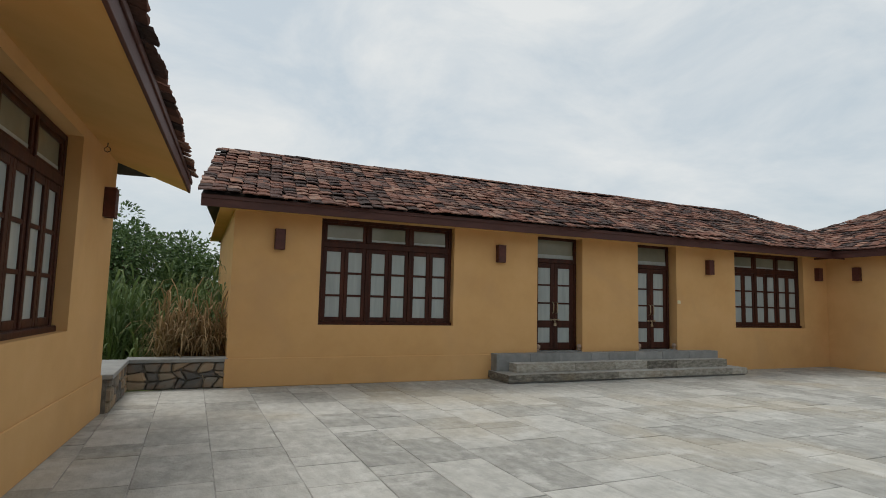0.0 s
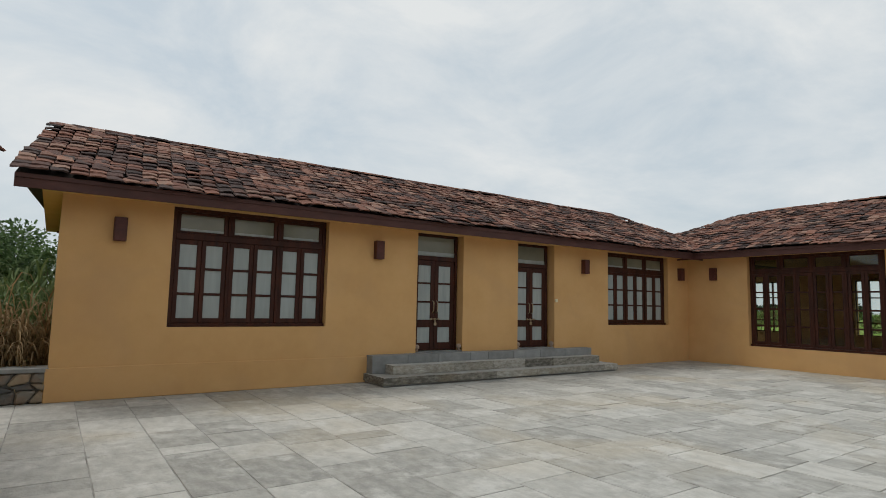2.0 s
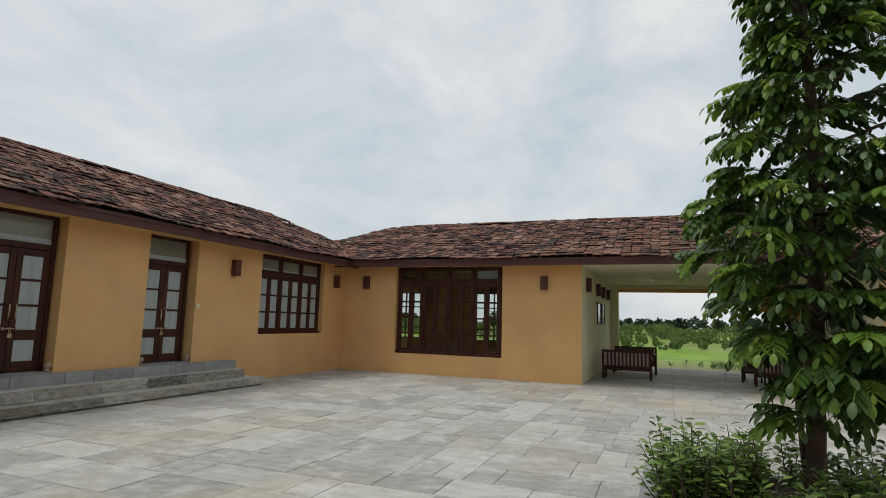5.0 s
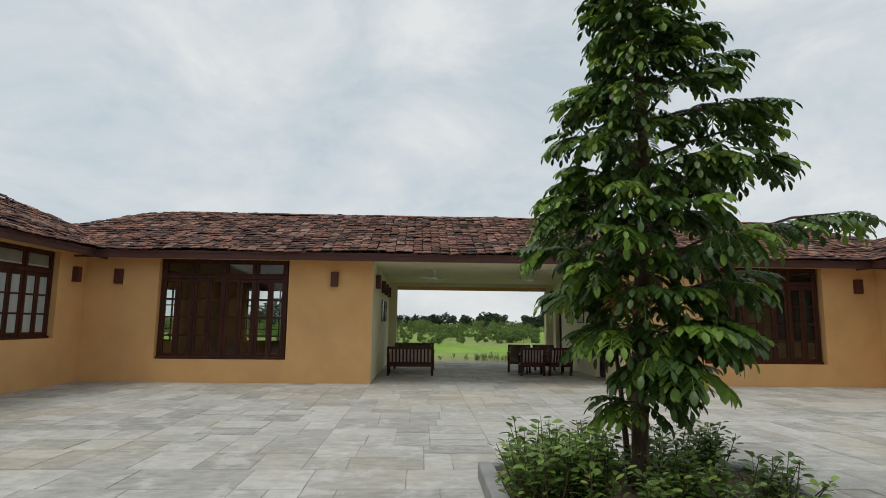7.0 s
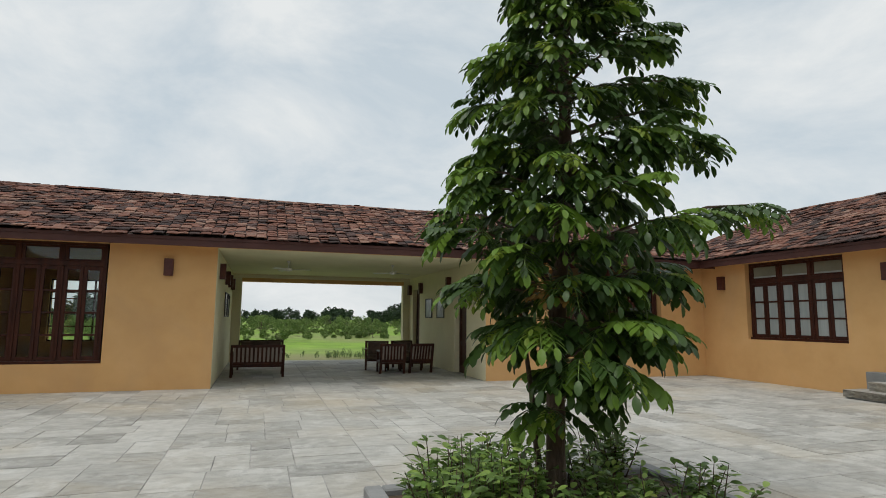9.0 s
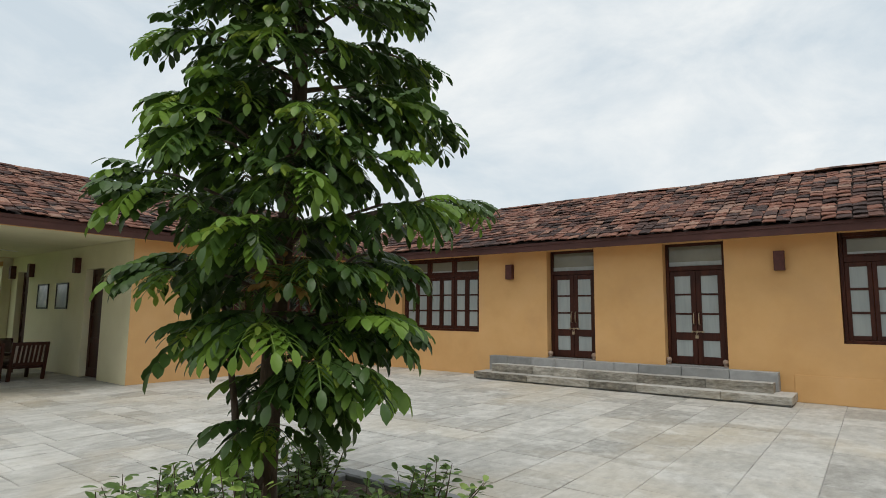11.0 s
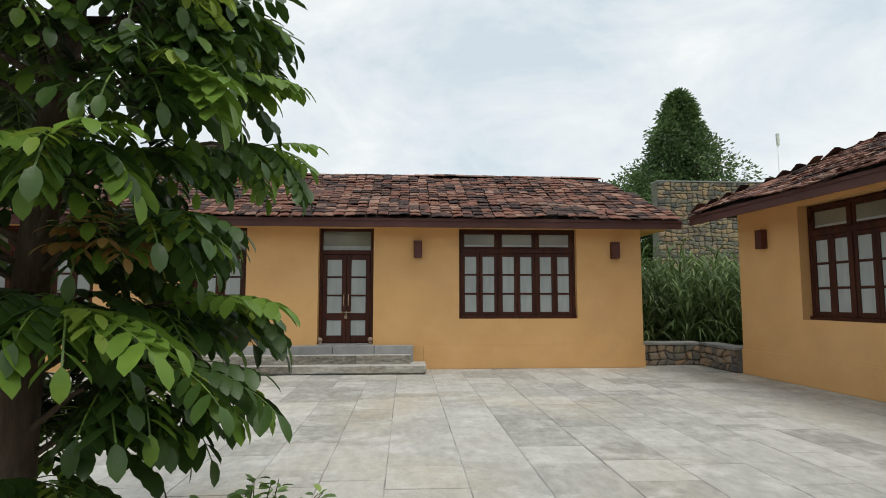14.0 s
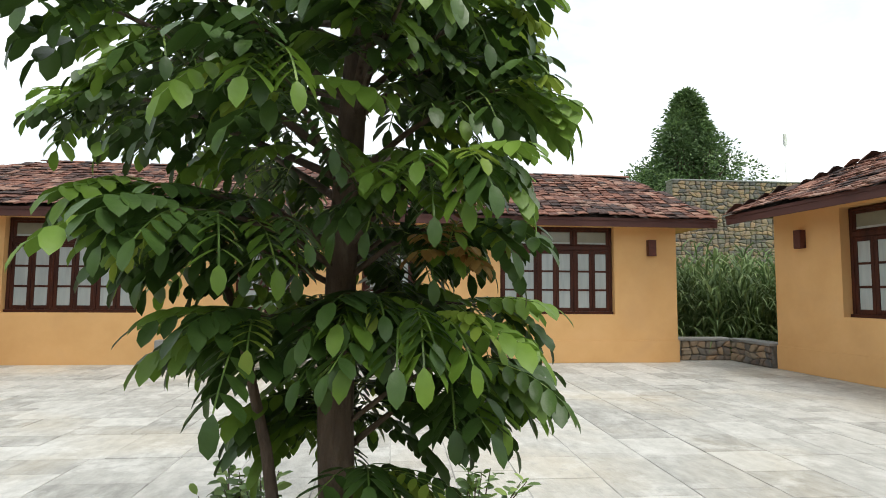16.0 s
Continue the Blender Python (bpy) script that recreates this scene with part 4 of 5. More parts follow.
def courtyard_tree():
    rng = random.Random(11)
    tree = new("courtyard_tree")
    tree.location = TREE
    tagged(tree, "tall leafy young tree with drooping feathered leaves in a planter", "tree")
    bm = bmesh.new()
    spine = [Vector((0.05 * math.sin(z * 1.3), 0.05 * math.cos(z * 1.1) - 0.05, z)) for z in (0.1, 0.3, 0.5, 0.75, 1.0, 1.3, 1.6, 1.9, 2.2, 2.55, 2.9, 3.25, 3.6, 4.0, 4.4, 5.2, 6.0, 6.8)]
    tube(bm, spine, [0.074 * (1 - v.z / 7.2) ** 0.9 + 0.004 for v in spine], 14)
    for v in bm.verts:
        v.co += noise.noise_vector(v.co * 9) * 0.010 + noise.noise_vector(v.co * 27) * 0.004
    part("trunk", bm, BARK, tree)
    bm = bmesh.new()
    tube(bm, [(0.20, 0.02, 0.1), (0.24, 0.04, 0.5), (0.30, 0.05, 0.9), (0.42, 0.06, 1.4), (0.60, 0.05, 1.8)], [0.030, 0.027, 0.022, 0.016, 0.008], 8)
    part("sucker_stem", bm, BARK, tree)
    leafage = [([], []), ([], []), ([], [])]
    stalks, limbs = [], []

    def frond(p, d, young, size):
        k = rng.random()
        vs, fs = leafage[2 if k < 0.5 * young else 1 if k < 0.26 + 0.6 * young else 0]
        sm = 0.72 if vs is leafage[2][0] else 1.0
        pinnate(rng, p, d, rng.uniform(0.29, 0.39) * size * sm, rng.choice((4, 5, 5, 6)), rng.uniform(0.086, 0.114) * size * sm, vs, fs, stalks)

    n = 138
    for i in range(n):
        z = 0.80 + (6.7 - 0.80) * ((i + rng.random()) / n) ** 1.12
        tier = 0.34
        z = 0.55 * z + 0.45 * (round(z / tier) * tier + rng.uniform(-0.04, 0.04))
        z = max(0.72, z)
        ang = i * 2.39996 + rng.uniform(-0.45, 0.45)
        if z < 1.15 and math.cos(ang - radians(50)) > 0.1:
            continue
        far = crown_reach(z, ang) * rng.choice((0.68, 0.80, 0.90, 0.96, 1.0, 1.03))
        root = next((a.lerp(b, (z - 0.12 - a.z) / (b.z - a.z)) for a, b in zip(spine, spine[1:]) if a.z <= z - 0.12 <= b.z), spine[-1])
        out = Vector((math.cos(ang), math.sin(ang), 0))
        L = max(0.10, far - 0.30)
        up = rng.uniform(0.05, 0.30)
        side = Matrix.Rotation(1.57, 3, 'Z') @ out * rng.uniform(-0.15, 0.15) * L
        pts = [root, root + out * L * 0.4 + Vector((0, 0, 0.12 + up * 0.3 * L)) + side * 0.6, root + out * L * 0.75 + Vector((0, 0, 0.15 + up * 0.8 * L)) + side, root + out * L + Vector((0, 0, 0.13 + up * L)) + side]
        limbs.append((pts, 0.006 + 0.010 * far))
        high = z > 3.0
        m = 7 + int(far * (13.0 if z > 1.35 else 8.0))
        for q in range(m):
            s = 0.10 + 0.90 * ((q + rng.random()) / m) ** 0.7
            seg = min(int(s * 3), 2)
            p = pts[seg].lerp(pts[seg + 1], min(1.0, s * 3 - seg))
            spread = rng.uniform(-1.5, 1.5) if s < 0.8 else rng.uniform(-0.95, 0.95)
            d = Matrix.Rotation(spread, 3, 'Z') @ out + Vector((0, 0, rng.uniform(0.0, 0.55)))
            frond(p, d, 0.42 if s > 0.88 else 0.05, 0.90 if high else 1.15 if z < 1.5 else 1.0)
        for _ in range(2):
            frond(pts[-1], Matrix.Rotation(rng.uniform(-0.7, 0.7), 3, "Z") @ out + Vector((0, 0, rng.uniform(0.2, 0.5))), 0.5, 0.95)
    for k in range(14):
        a = k * 2.4
        frond(spine[-1], (math.cos(a), math.sin(a), rng.uniform(0.2, 1.2)), 0.5, 0.8)
    for (vs, fs), mat, nm, lb in zip(leafage, (LEAF, FRESHLEAF, LIMELEAF), ("mature_leaves", "fresh_leaves", "young_leaves"), ("", "mid-green fresh leaves", "lime-green young leaves at the twig ends")):
        tagged(from_lists(nm, vs, fs, mat, tree, smooth=True), lb, kind="stuff")
    for pts, r in limbs:
        bm = bmesh.new()
        tube(bm, pts, [r, r * 0.75, r * 0.5, r * 0.25], 6, cap=False)
        part("limb", bm, BARK, tree)
    nv, nf = [], []
    for _ in range(9):
        pinnate(rng, Vector((-0.36, 0.22, 1.62)), (rng.uniform(-1, 1), rng.uniform(-1, 1), rng.uniform(0.2, 0.9)), 0.17, 4, 0.065, nv, nf, stalks)
    tagged(from_lists("young_shoot", nv, nf, SHOOT, tree, smooth=True), "rust-brown young leaves", kind="stuff")
    vs, fs = [], []
    for pts in stalks:
        for a, b in zip(pts, pts[1:]):
            n0 = len(vs)
            o = Vector((0, 0, 0.0035))
            x = (b - a).cross(Vector((0, 0, 1))).normalized() * 0.003
            vs += [a + x, a - x, a - o, b + x, b - x, b - o]
            fs += [(n0, n0 + 3, n0 + 4, n0 + 1), (n0 + 1, n0 + 4, n0 + 5, n0 + 2), (n0 + 2, n0 + 5, n0 + 3, n0)]
    tagged(from_lists("stalkwork", vs, fs, SHRUBLEAF, tree), kind="stuff")


def shrub(name, x, y, z, r, h, stems, leaf, seed, mat, label, group):
    """A small-leaved bush of thin upright stems."""
    rng = random.Random(seed)
    top = new(name)
    top.location = (x, y, z)
    tagged(top, label, "shrub", group)
    verts, faces = [], []
    bm = bmesh.new()
    for i in range(stems):
        a, lean = rng.uniform(0, 6.283), rng.uniform(0.05, 1.0) * r
        hh = h * rng.uniform(0.55, 1.05) * (1 - 0.35 * lean / r)
        p0 = Vector((0.25 * lean * math.cos(a), 0.25 * lean * math.sin(a), 0))
        p1 = Vector((0.7 * lean * math.cos(a), 0.7 * lean * math.sin(a), hh * 0.55))
        p2 = Vector((lean * math.cos(a) + rng.uniform(-.06, .06), lean * math.sin(a) + rng.uniform(-.06, .06), hh))
        tube(bm, [p0, p1, p2], [0.007, 0.005, 0.002], 5, cap=False)
        n = int(15 + 14 * hh)
        for k in range(n):
            s = 0.18 + 0.82 * k / n
            p = p0.lerp(p1, s * 2) if s < 0.5 else p1.lerp(p2, s * 2 - 1)
            b = k * 2.4 + rng.uniform(-0.5, 0.5)
            d = Vector((math.cos(b), math.sin(b), rng.uniform(0.0, 0.8)))
            z1 = leaf * rng.uniform(0.7, 1.25)
            leaf_verts(aim(p + d * 0.02, d, rng.uniform(-0.6, 0.6)), z1, z1 * 0.5, rng.uniform(0, 0.35), verts, faces)
    tagged(part("stemwork", bm, BARK, top), kind="stuff")
    tagged(from_lists("leaves", verts, faces, mat, top, smooth=True), kind="stuff")


def blade_clump(name, spots, h, w, mat, seed, label, category, lean=0.5):
    """Tall grass: arching tapered blades from each spot."""
    rng = random.Random(seed)
    verts, faces = [], []
    for (x, y, z, hs) in spots:
        for _ in range(rng.randint(12, 18)):
            a = rng.uniform(0, 6.283)
            hh = h * hs * rng.uniform(0.7, 1.08)
            L = rng.uniform(0.45, 0.9) * min(1.0, h)
            ln = lean * rng.uniform(0.7, 1.5)
            p0 = Vector((x + rng.uniform(-.08, .08), y + rng.uniform(-.08, .08), z + max(0.0, rng.uniform(0.0, 1.0) ** 0.75 * hh - 0.45 * L)))
            d = Vector((math.cos(a), math.sin(a), 0))
            side = Vector((-d.y, d.x, 0)) * w * rng.uniform(0.7, 1.2)
            n0 = len(verts)
            for k, (f, up, wd) in enumerate(((0, 0, 0.5), (0.16, 0.40, 1.0), (0.45, 0.62, 0.9), (0.8, 0.58, 0.55), (1.1, 0.32, 0.03))):
                c = p0 + d * ln * L * f + Vector((0, 0, L * up))
                verts += [c - side * wd, c + side * wd]
            faces += [(n0 + 2 * k, n0 + 2 * k + 1, n0 + 2 * k + 3, n0 + 2 * k + 2) for k in range(4)]
    ob = from_lists(name, verts, faces, mat)
    return tagged(ob, label, category, kind="stuff")


def leafy(name, x, y, z, rx, ry, h, clumps, leaves, size, mat, seed, label, category, trunk=0.0, group="", cone=False):
    """A bush or tree: forked trunk and a crown of leaf clumps with gaps."""
    rng = random.Random(seed)
    top = new(name)
    top.location = (x, y, z)
    tagged(top, label, category, group)
    verts, faces = [], []
    bm = bmesh.new()
    base = h * trunk
    tube(bm, [(0, 0, -0.1), (0.02 * h, 0, base * 0.6), (0, 0.02 * h, h * 0.6), (0, 0, h * 0.85)], [0.03 * h, 0.022 * h, 0.014 * h, 0.005 * h], 8)
    for c in range(clumps):
        u, a = rng.random() ** (1.3 if cone else 1.0), rng.uniform(0, 6.283)
        zc = base + (h - base) * (0.1 + 0.85 * u)
        prof = math.sqrt(max(0.08, 1 - ((u - 0.38) / 0.68) ** 2))
        if cone:
            prof = 1.1 * (1.03 - u) ** 1.25 * (0.8 + 0.35 * math.sin(11 * u + 2 * a))
        rr = prof * rng.uniform(0.3, 0.95) ** (0.6 if cone else 1.0)
        cx, cy = rx * rr * math.cos(a), ry * rr * math.sin(a)
        cr = 0.30 * min(rx, h * 0.5) * rng.uniform(0.7, 1.35)
        if cone:
            cr *= 0.30 + 0.65 * (1 - u)
        tube(bm, [(0, 0, zc * 0.55), (cx * 0.5, cy * 0.5, zc * 0.85), (cx, cy, zc)], [0.009 * h, 0.006 * h, 0.002 * h], 5, cap=False)
        for _ in range(leaves):
            v = Vector((rng.gauss(0, 1), rng.gauss(0, 1), rng.gauss(0, 0.8))).normalized() * cr * rng.uniform(0.45, 1.1) ** 0.7
            p = Vector((cx, cy, zc)) + v
            if p.z < 0.03:
                p.z = rng.uniform(0.03, 0.3)
            d = v + Vector((rng.uniform(-.4, .4) * cr, rng.uniform(-.4, .4) * cr, rng.uniform(-.5, .2) * cr))
            s = size * rng.uniform(0.6, 1.3)
            m = aim(p, d, rng.uniform(-1.2, 1.2))
            n0 = len(verts)
            verts += [m @ Vector(q) for q in ((0, 0, 0), (-0.26 * s, 0.5 * s, 0.06 * s), (0, s, -0.12 * s), (0.26 * s, 0.5 * s, 0.06 * s))]
            faces += [(n0, n0 + 3, n0 + 2, n0 + 1)]
    part("trunk", bm, BARK, top)
    tagged(from_lists("crown", verts, faces, mat, top), kind="stuff")


courtyard_tree()
# planter kerb and soil
PX0, PX1, PY0, PY1 = 6.45, 7.98, -1.85, 0.80
pk = new("planter")
tagged(pk, "low square grey stone planter kerb round the tree", "planter")
for r in ((PX0, PX1, PY1 - 0.14, PY1, 0, 0.16), (PX0, PX1, PY0, PY0 + 0.14, 0, 0.16), (PX0, PX0 + 0.14, PY0 + 0.141, PY1 - 0.141, 0, 0.16), (PX1 - 0.14, PX1, PY0 + 0.141, PY1 - 0.141, 0, 0.16)):
    boxes("kerb_stone", STEPTOP, [r], pk, bevel=0.012)
boxes("soil", SOIL, [(PX0 + 0.14, PX1 - 0.14, PY0 + 0.14, PY1 - 0.14, 0.0, 0.11)], pk, "dark brown soil")
rs = random.Random(5)
for i in range(30):
    edge = i % 4
    x = rs.uniform(PX0 + 0.2, PX1 - 0.2)
    y = rs.uniform(PY0 + 0.2, PY1 - 0.2)
    if i % 2 and abs(x - TREE.x) < 0.5:
        x += 0.6 if x > TREE.x else -0.6
        x = min(max(x, PX0 + 0.15), PX1 - 0.15)
    tall = rs.uniform(0.62, 0.86) if x < 7.15 and y > 0.0 else rs.uniform(0.40, 0.62)
    shrub("planter_shrub", x, y, 0.1, rs.uniform(0.2, 0.32), tall, rs.randint(6, 9), 0.074, 100 + i, SHRUBLEAF, "small-leaved green shrub in the planter soil", "planter shrubs")

# grass and bushes beyond the garden walls
rg = random.Random(8)
blade_clump("cane_grass", [(rg.uniform(-6.5, 1.3), rg.uniform(10.7, 15.5), -0.1, rg.uniform(0.75, 1.1)) for _ in range(520)], 2.0, 0.022, CANE, 21, "tall green cane grass behind the low wall", "grass")
blade_clump("dry_straw", [(rg.uniform(-0.2, 0.95), rg.uniform(9.9, 10.6), -0.1, rg.uniform(0.6, 1.0)) for _ in range(75)], 1.75, 0.013, STRAW, 22, "dry yellow straw grass leaning by the wall", "grass", 0.55)
for i, (x, y, h) in enumerate(((-2.3, 16.0, 3.9), (-4.4, 17.5, 4.6), (-0.6, 17.5, 3.2), (-6.5, 15.5, 4.2), (0.6, 16.2, 2.5), (-1.2, 14.6, 2.9))):
    leafy("bush", x, y, -0.12, 1.7, 1.6, h, 44, 260, 0.12, FARLEAF, 40 + i, "dense green bush behind the cane grass", "bush", 0.05, "bushes behind the north wall")
blade_clump("cane_grass", [(rg.uniform(-5.2, 0.75), rg.uniform(-15.4, -10.95), -0.1, rg.uniform(0.8, 1.15)) for _ in range(480)], 2.5, 0.027, CANE, 23, "tall green cane grass below the stone wall", "grass", 0.95)
leafy("tree_behind_wall", -7.2, -24.0, 0.0, 3.7, 3.7, 11.6, 130, 300, 0.17, FARLEAF, 61, "tall dense green tree behind the stone wall", "tree", 0.40, cone=True)
leafy("tree_behind_wall", -5.8, -24.5, 0.0, 2.2, 2.2, 7.8, 36, 260, 0.21, FARLEAF, 62, "low green tree behind the stone wall", "tree", 0.3)
bm = bmesh.new()
tube(bm, [(0, 0, 0), (0, 0, 8.4)], [0.03, 0.02], 8)
box(bm, -0.05, 0.05, -0.05, 0.05, 8.0, 8.5)
mast = part("antenna_mast", bm, WHITE)
mast.location = (-10.0, -21.0, 0)
tagged(mast, "thin grey antenna mast rising beyond the roofs", "mast")

# view east
re_ = random.Random(3)
for i in range(110):
    x, y = re_.uniform(40, 92), re_.uniform(-40, 40)
    r = re_.uniform(1.2, 3.2)
    leafy("scrub_bush", x, y, -0.14, r, r, re_.uniform(0.7, 1.5) + (0.5 if x > 65 else 0.0), 16, 120, 0.17, SCRUB, 200 + i, "light green field scrub bush", "bush", 0.03, "field scrub")
for i in range(44):
    x, y = re_.uniform(125, 215), -92 + i * 4.3 + re_.uniform(-2, 2)
    leafy("far_tree", x, y, -0.14, re_.uniform(2.6, 5.0), re_.uniform(2.6, 5.0), re_.uniform(2.2, 4.2), 18, 90, 0.6, DARKFAR, 300 + i, "dark green field tree far off", "tree", 0.2, "far trees")
for i, (y, h, r) in enumerate(((27.0, 4.9, 4.2), (19.5, 4.6, 3.8), (12.0, 5.0, 2.6), (-26.0, 4.2, 3.8))):
    leafy("far_tree", 104 + 3 * i, y, -0.14, r, r, h, 34, 130, 0.5, DARKFAR, 340 + i, "round-crowned dark green field tree far off", "tree", 0.2, "far trees")
blade_clump("meadow_grass", [(26.8 + re_.gauss(0, 0.35), -1.6 + re_.gauss(0, 0.8), -0.12, re_.uniform(0.6, 1.1)) for _ in range(30)], 0.35, 0.010, CANE, 26, "tall grass tuft beside the paving", "grass", 0.5)


# ---------------------------------------------------------------- furniture in the passage
def slatted_seat(name, width, label, group, n_slats):
    """A dark timber armchair or sofa with a slatted back and cushions. Faces +y, back towards -y."""
    ch = new(name)
    tagged(ch, label, "sofa" if width > 0.9 else "chair", group)
    w, d = width / 2, 0.72
    for sx in (-1, 1):
        x = sx * (w - 0.03)
        bm = bmesh.new()
        vs = box(bm, x - 0.03, x + 0.03, -0.02, 0.045, 0, 0.80)
        for v in vs:
            if v.co.z > 0.5: v.co.y -= 0.13
        part("leg", bm, WOOD, ch, bevel=0.006)
        bm = bmesh.new()
        vs = box(bm, x - 0.028, x + 0.028, d - 0.06, d - 0.005, 0, 0.56)
        part("leg", bm, WOOD, ch, bevel=0.006)
        boxes("armrest", WOOD, [(x - 0.045, x + 0.045, -0.10, d + 0.02, 0.56, 0.595)], ch, bevel=0.01)
        boxes("side_rail", WOOD, [(x - 0.02, x + 0.02, 0.046, d - 0.061, 0.26, 0.33)], ch, bevel=0.004)
    boxes("back_rail", WOOD, [(-w + 0.061, w - 0.061, -0.15, -0.115, 0.735, 0.80)], ch, bevel=0.006)
    boxes("back_rail", WOOD, [(-w + 0.061, w - 0.061, -0.06, -0.025, 0.30, 0.37)], ch, bevel=0.006)
    boxes("seat_frame", WOOD, [(-w + 0.061, w - 0.061, -0.02, d - 0.02, 0.25, 0.29)], ch, bevel=0.004)
    for i in range(n_slats):
        x = -w + 0.10 + (2 * w - 0.20) * (i + 0.5) / n_slats
        bm = bmesh.new()
        vs = box(bm, x - 0.022, x + 0.022, -0.055, -0.035, 0.37, 0.735)
        for v in vs:
            if v.co.z > 0.6: v.co.y -= 0.09
        part("back_slat", bm, WOOD, ch)
    bm = bmesh.new()
    box(bm, -w + 0.065, w - 0.065, 0.02, d - 0.01, 0.29, 0.41)
    part("seat_cushion", bm, BACKCLOTH, ch, "brown seat cushion", bevel=0.03)
    bm = bmesh.new()
    vs = box(bm, -w + 0.07, w - 0.07, -0.03, 0.09, 0.41, 0.78)
    for v in vs:
        if v.co.z > 0.6: v.co.y -= 0.085
    part("back_cushion", bm, BACKCLOTH, ch, "brown back cushion", bevel=0.025)
    bm = bmesh.new()
    vs = box(bm, -w + 0.075, w - 0.075, -0.034, -0.031, 0.38, 0.73)
    for v in vs:
        if v.co.z > 0.6: v.co.y -= 0.085
    part("back_cloth", bm, CUSHION, ch, "pale cloth behind the slats")
    return ch


SEATS = "dark slatted seats in the passage"
sofa = slatted_seat("slatted_sofa", 1.28, "dark timber two-seat sofa with a slatted back and brown cushions", SEATS, 11)
sofa.matrix_basis = pose(18.3, 1.63, 0, 0, 0, -90)
copy_thing(sofa, pose(21.2, 1.55, 0, 0, 0, 90))
chair = slatted_seat("slatted_armchair", 0.70, "dark timber armchair with a slatted back and brown cushions", SEATS, 6)
chair.matrix_basis = pose(18.5, -1.82, 0, 0, 0, -95)
copy_thing(chair, pose(18.55, -2.62, 0, 0, 0, -82))
copy_thing(chair, pose(20.3, -1.75, 0, 0, 0, 80))
copy_thing(chair, pose(20.5, -2.6, 0, 0, 0, 100))
tb = new("coffee_table")
tb.location = (19.5, -2.05, 0)
tagged(tb, "low dark timber coffee table between the armchairs", "table")
boxes("tabletop", WOOD, [(-0.32, 0.32, -0.3, 0.3, 0.36, 0.40)], tb, bevel=0.006)
for sx in (-1, 1):
    for sy in (-1, 1):
        boxes("leg", WOOD, [(sx * 0.28 - 0.02, sx * 0.28 + 0.02, sy * 0.26 - 0.02, sy * 0.26 + 0.02, 0, 0.36)], tb)


def make_fan():
    fan = new("ceiling_fan")
    tagged(fan, "white three-blade ceiling fan on a short rod, at rest", "ceiling fan", "passage fans")
    bm = bmesh.new()
    tube(bm, [(0, 0, 0), (0, 0, -0.17)], [0.012, 0.012], 8)
    tube(bm, [(0, 0, 0), (0, 0, -0.06)], [0.05, 0.02], 12)
    part("rod", bm, WHITE, fan)
    bm = bmesh.new()
    tube(bm, [(0, 0, -0.17), (0, 0, -0.195), (0, 0, -0.24), (0, 0, -0.265)], [0.04, 0.09, 0.09, 0.03], 14)
    part("motor", bm, WHITE, fan)
    for k in range(3):
        bm = bmesh.new()
        vs = box(bm, 0.10, 0.58, -0.055, 0.055, -0.224, -0.216)
        for v in vs:
            v.co.z += 0.012 * (1 if v.co.y > 0 else -1)
        b = part("blade", bm, WHITE, fan)
        b.matrix_basis = pose(0, 0, 0, 0, 0, 120 * k + 20)
    return fan


fan = make_fan()
fan.matrix_basis = pose(18.5, 0.98, 2.925)
copy_thing(fan, pose(18.5, -1.78, 2.925, 0, 0, 35))
for u, z in ((0.95, 2.5), (3.2, 2.5), (4.6, 2.5), (6.2, 2.5)):
    copy_thing(L0, pose(XB + u, 2.536, z))
for u in (2.7, 5.7, 7.15):
    copy_thing(L0, pose(XB + u, -3.588, 2.5, 0, 0, 180))
PIC = material("print_paper", [(0.3, (0.30, 0.33, 0.34)), (0.55, (0.42, 0.46, 0.48)), (0.7, (0.6, 0.62, 0.6))], 0.12, 3.5, 6, 0.0)


def picture(m, w, h):
    pf = new("framed_picture")
    tagged(pf, "black-framed grey photograph print on the cream wall", "picture", "passage pictures")
    boxes("picture_frame", DARK, [(0, w, -0.03, 0, 0, 0.035), (0, w, -0.03, 0, h - 0.035, h), (0, 0.035, -0.03, 0, 0.035, h - 0.035), (w - 0.035, w, -0.03, 0, 0.035, h - 0.035)], pf, bevel=0.003)
    boxes("print", PIC, [(0.035, w - 0.035, -0.014, -0.002, 0.035, h - 0.035)], pf)
    pf.matrix_basis = m


for u in (3.3, 4.5):
    picture(pose(XB + u, 2.536, 1.48), 0.85, 0.66)
for u in (3.95, 5.2):
    picture(pose(XB + u, -3.588, 1.5, 0, 0, 180), 0.72, 0.62)

# ---------------------------------------------------------------- paving slabs
rp = random.Random(17)
SLAB_MESH = {}
slabs, joined_v, joined_f = [], [], []
SEAM = 8.30                                   # west of it the courses run north, east of it they run east
x = -1.28
while x < SEAM - 0.01:
    wdt = rp.choice((0.52, 0.58, 0.60, 0.62, 0.66))
    x1 = x + wdt if SEAM - x - wdt > 0.3 else SEAM
    y = -10.48 - rp.uniform(0, 0.5)
    while y < 9.4:
        ln = rp.choice((0.3, 0.46, 0.6, 0.6, 0.75, 0.9, 0.9, 1.1))
        y0, y1 = max(y, -10.49), min(y + ln, 9.43)
        if y1 - y0 > 0.05:
            slabs.append((x, x1, y0, y1))
        y += ln
    x = x1


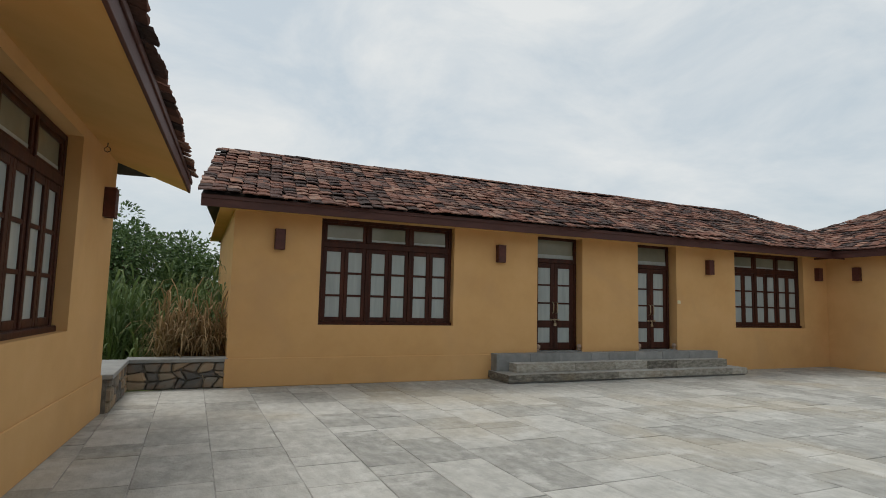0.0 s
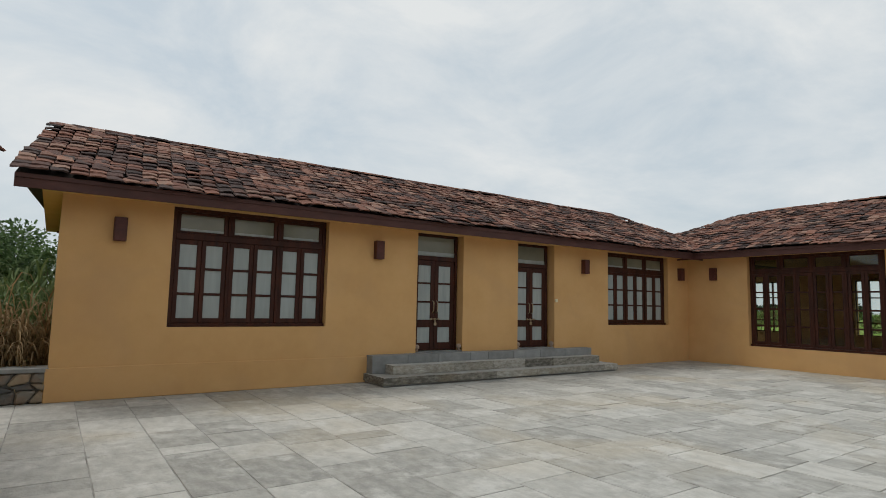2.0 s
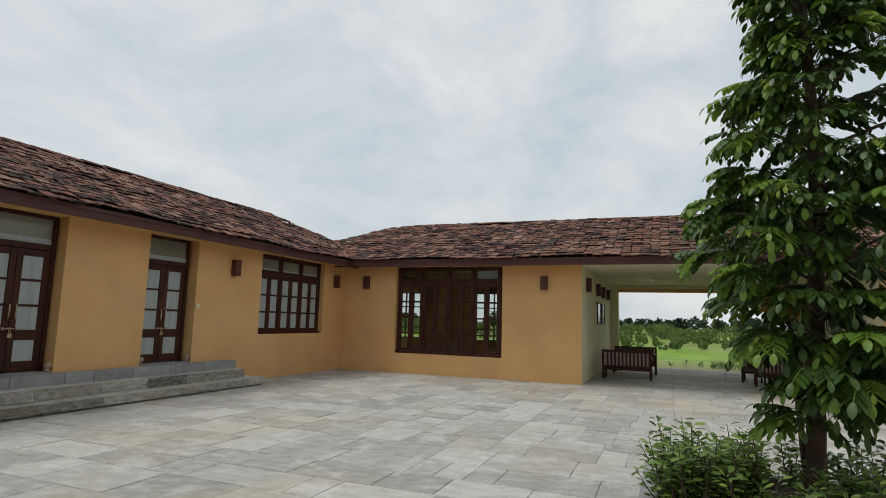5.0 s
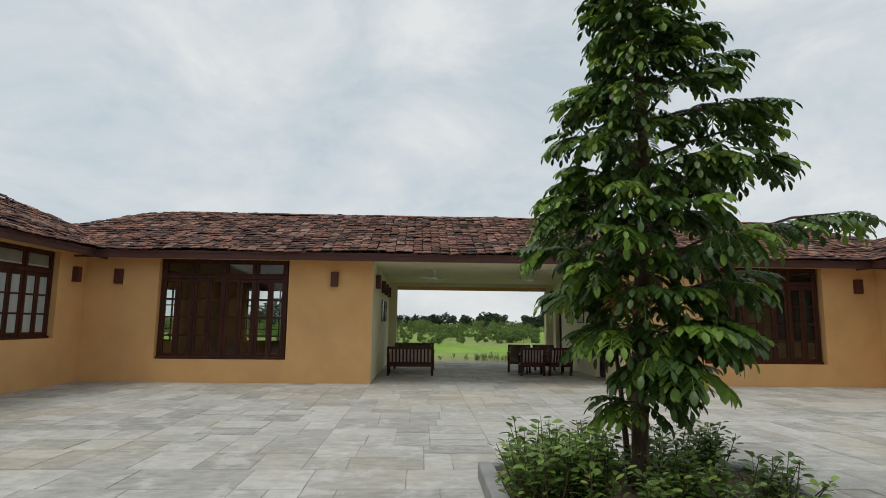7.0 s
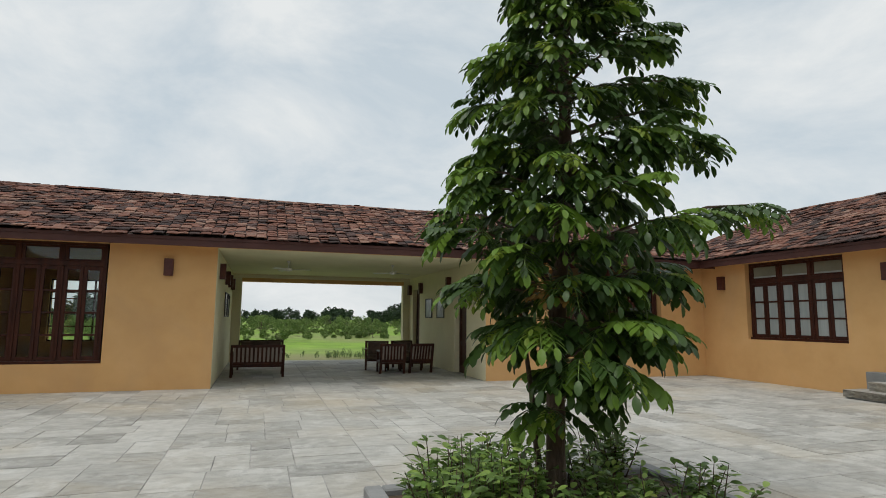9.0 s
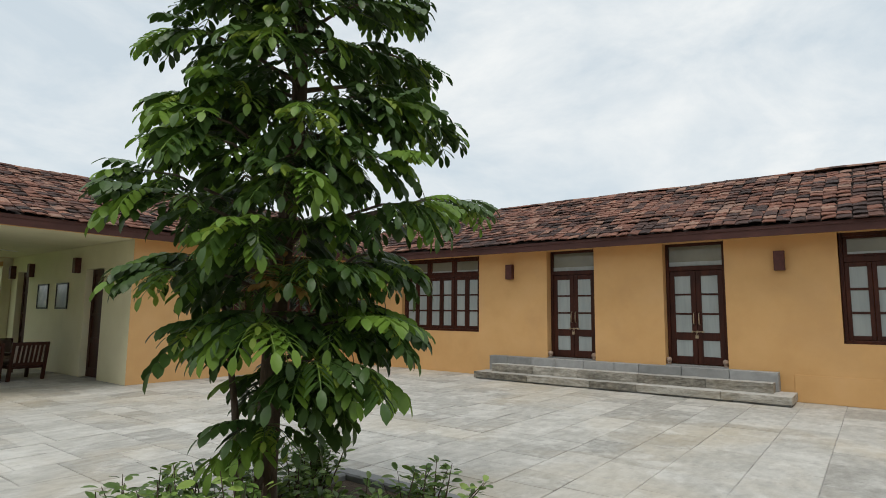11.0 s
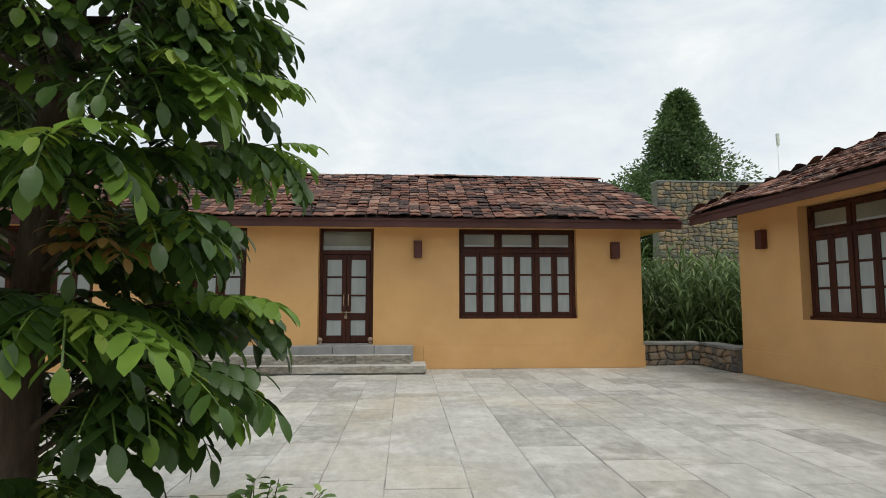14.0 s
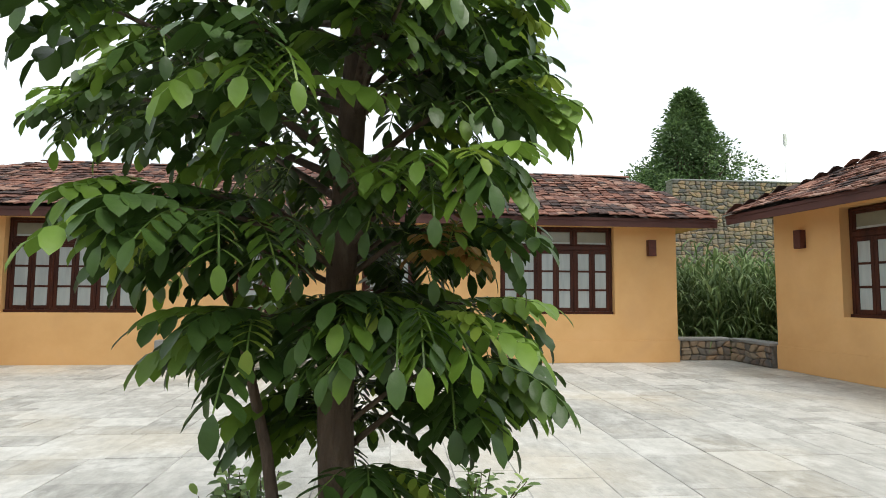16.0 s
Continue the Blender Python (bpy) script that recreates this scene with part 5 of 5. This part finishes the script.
def cut(x0, x1, y0, y1):
    """Cut a block across and again until each slab is of a handy size."""
    w, l = x1 - x0, y1 - y0
    if max(w, l) < 0.92 and (w * l < 0.50 or rp.random() < 0.2):
        slabs.append((x0, x1, y0, y1))
    elif w > l * rp.uniform(0.75, 1.25):
        c = x0 + w * rp.uniform(0.36, 0.64)
        cut(x0, c, y0, y1); cut(c, x1, y0, y1)
    else:
        c = y0 + l * rp.uniform(0.36, 0.64)
        cut(x0, x1, y0, c); cut(x0, x1, c, y1)


for b0, b1, end in ((-10.49, -3.58, 16.28), (-3.58, 2.53, 23.98), (2.53, 9.43, 16.28)):
    rows = 3
    for k in range(rows):
        ya, yb = b0 + (b1 - b0) * k / rows, b0 + (b1 - b0) * (k + 1) / rows
        x = SEAM
        while x < end - 0.01:
            x1 = x + rp.uniform(1.7, 3.0)
            x1 = end if end - x1 < 0.9 else x1
            cut(x, x1, ya, yb)
            x = x1
slabs.sort(key=lambda s: math.hypot((s[0] + s[1]) / 2 - 5.5, (s[2] + s[3]) / 2 - 2.5))
for i, (x0, x1, y0, y1) in enumerate(slabs):
    w, l, g, bv, th = x1 - x0, y1 - y0, 0.005, 0.004, 0.03
    h = rp.uniform(-0.002, 0.002)
    tx, ty = rp.uniform(-0.0015, 0.0015), rp.uniform(-0.0015, 0.0015)
    vs = []
    for inset, z in ((g, -th), (g, -bv), (g + 0.003, 0.0)):
        for sx, sy in ((0, 0), (1, 0), (1, 1), (0, 1)):
            vs.append(((w - inset if sx else inset) - w / 2, (l - inset if sy else inset) - l / 2, z + (tx * (2 * sx - 1) + ty * (2 * sy - 1))))
    fs = [(8, 9, 10, 11)] + [(4 * k + a, 4 * k + (a + 1) % 4, 4 * k + 4 + (a + 1) % 4, 4 * k + 4 + a) for k in (0, 1) for a in range(4)]
    c = Vector(((x0 + x1) / 2, (y0 + y1) / 2, h))
    if i < 300:
        o = from_lists("slab", vs, fs, SLAB, slab_base)
        o.location = c
    else:
        n0 = len(joined_v)
        joined_v += [tuple(Vector(v) + c) for v in vs]
        joined_f += [tuple(a + n0 for a in f) for f in fs]
tagged(from_lists("slab_field", joined_v, joined_f, SLAB, slab_base), kind="stuff")

# roof tiles nearest the eaves, one by one
for me, parent, m in late_tiles:
    piece("tile", me, parent, m)
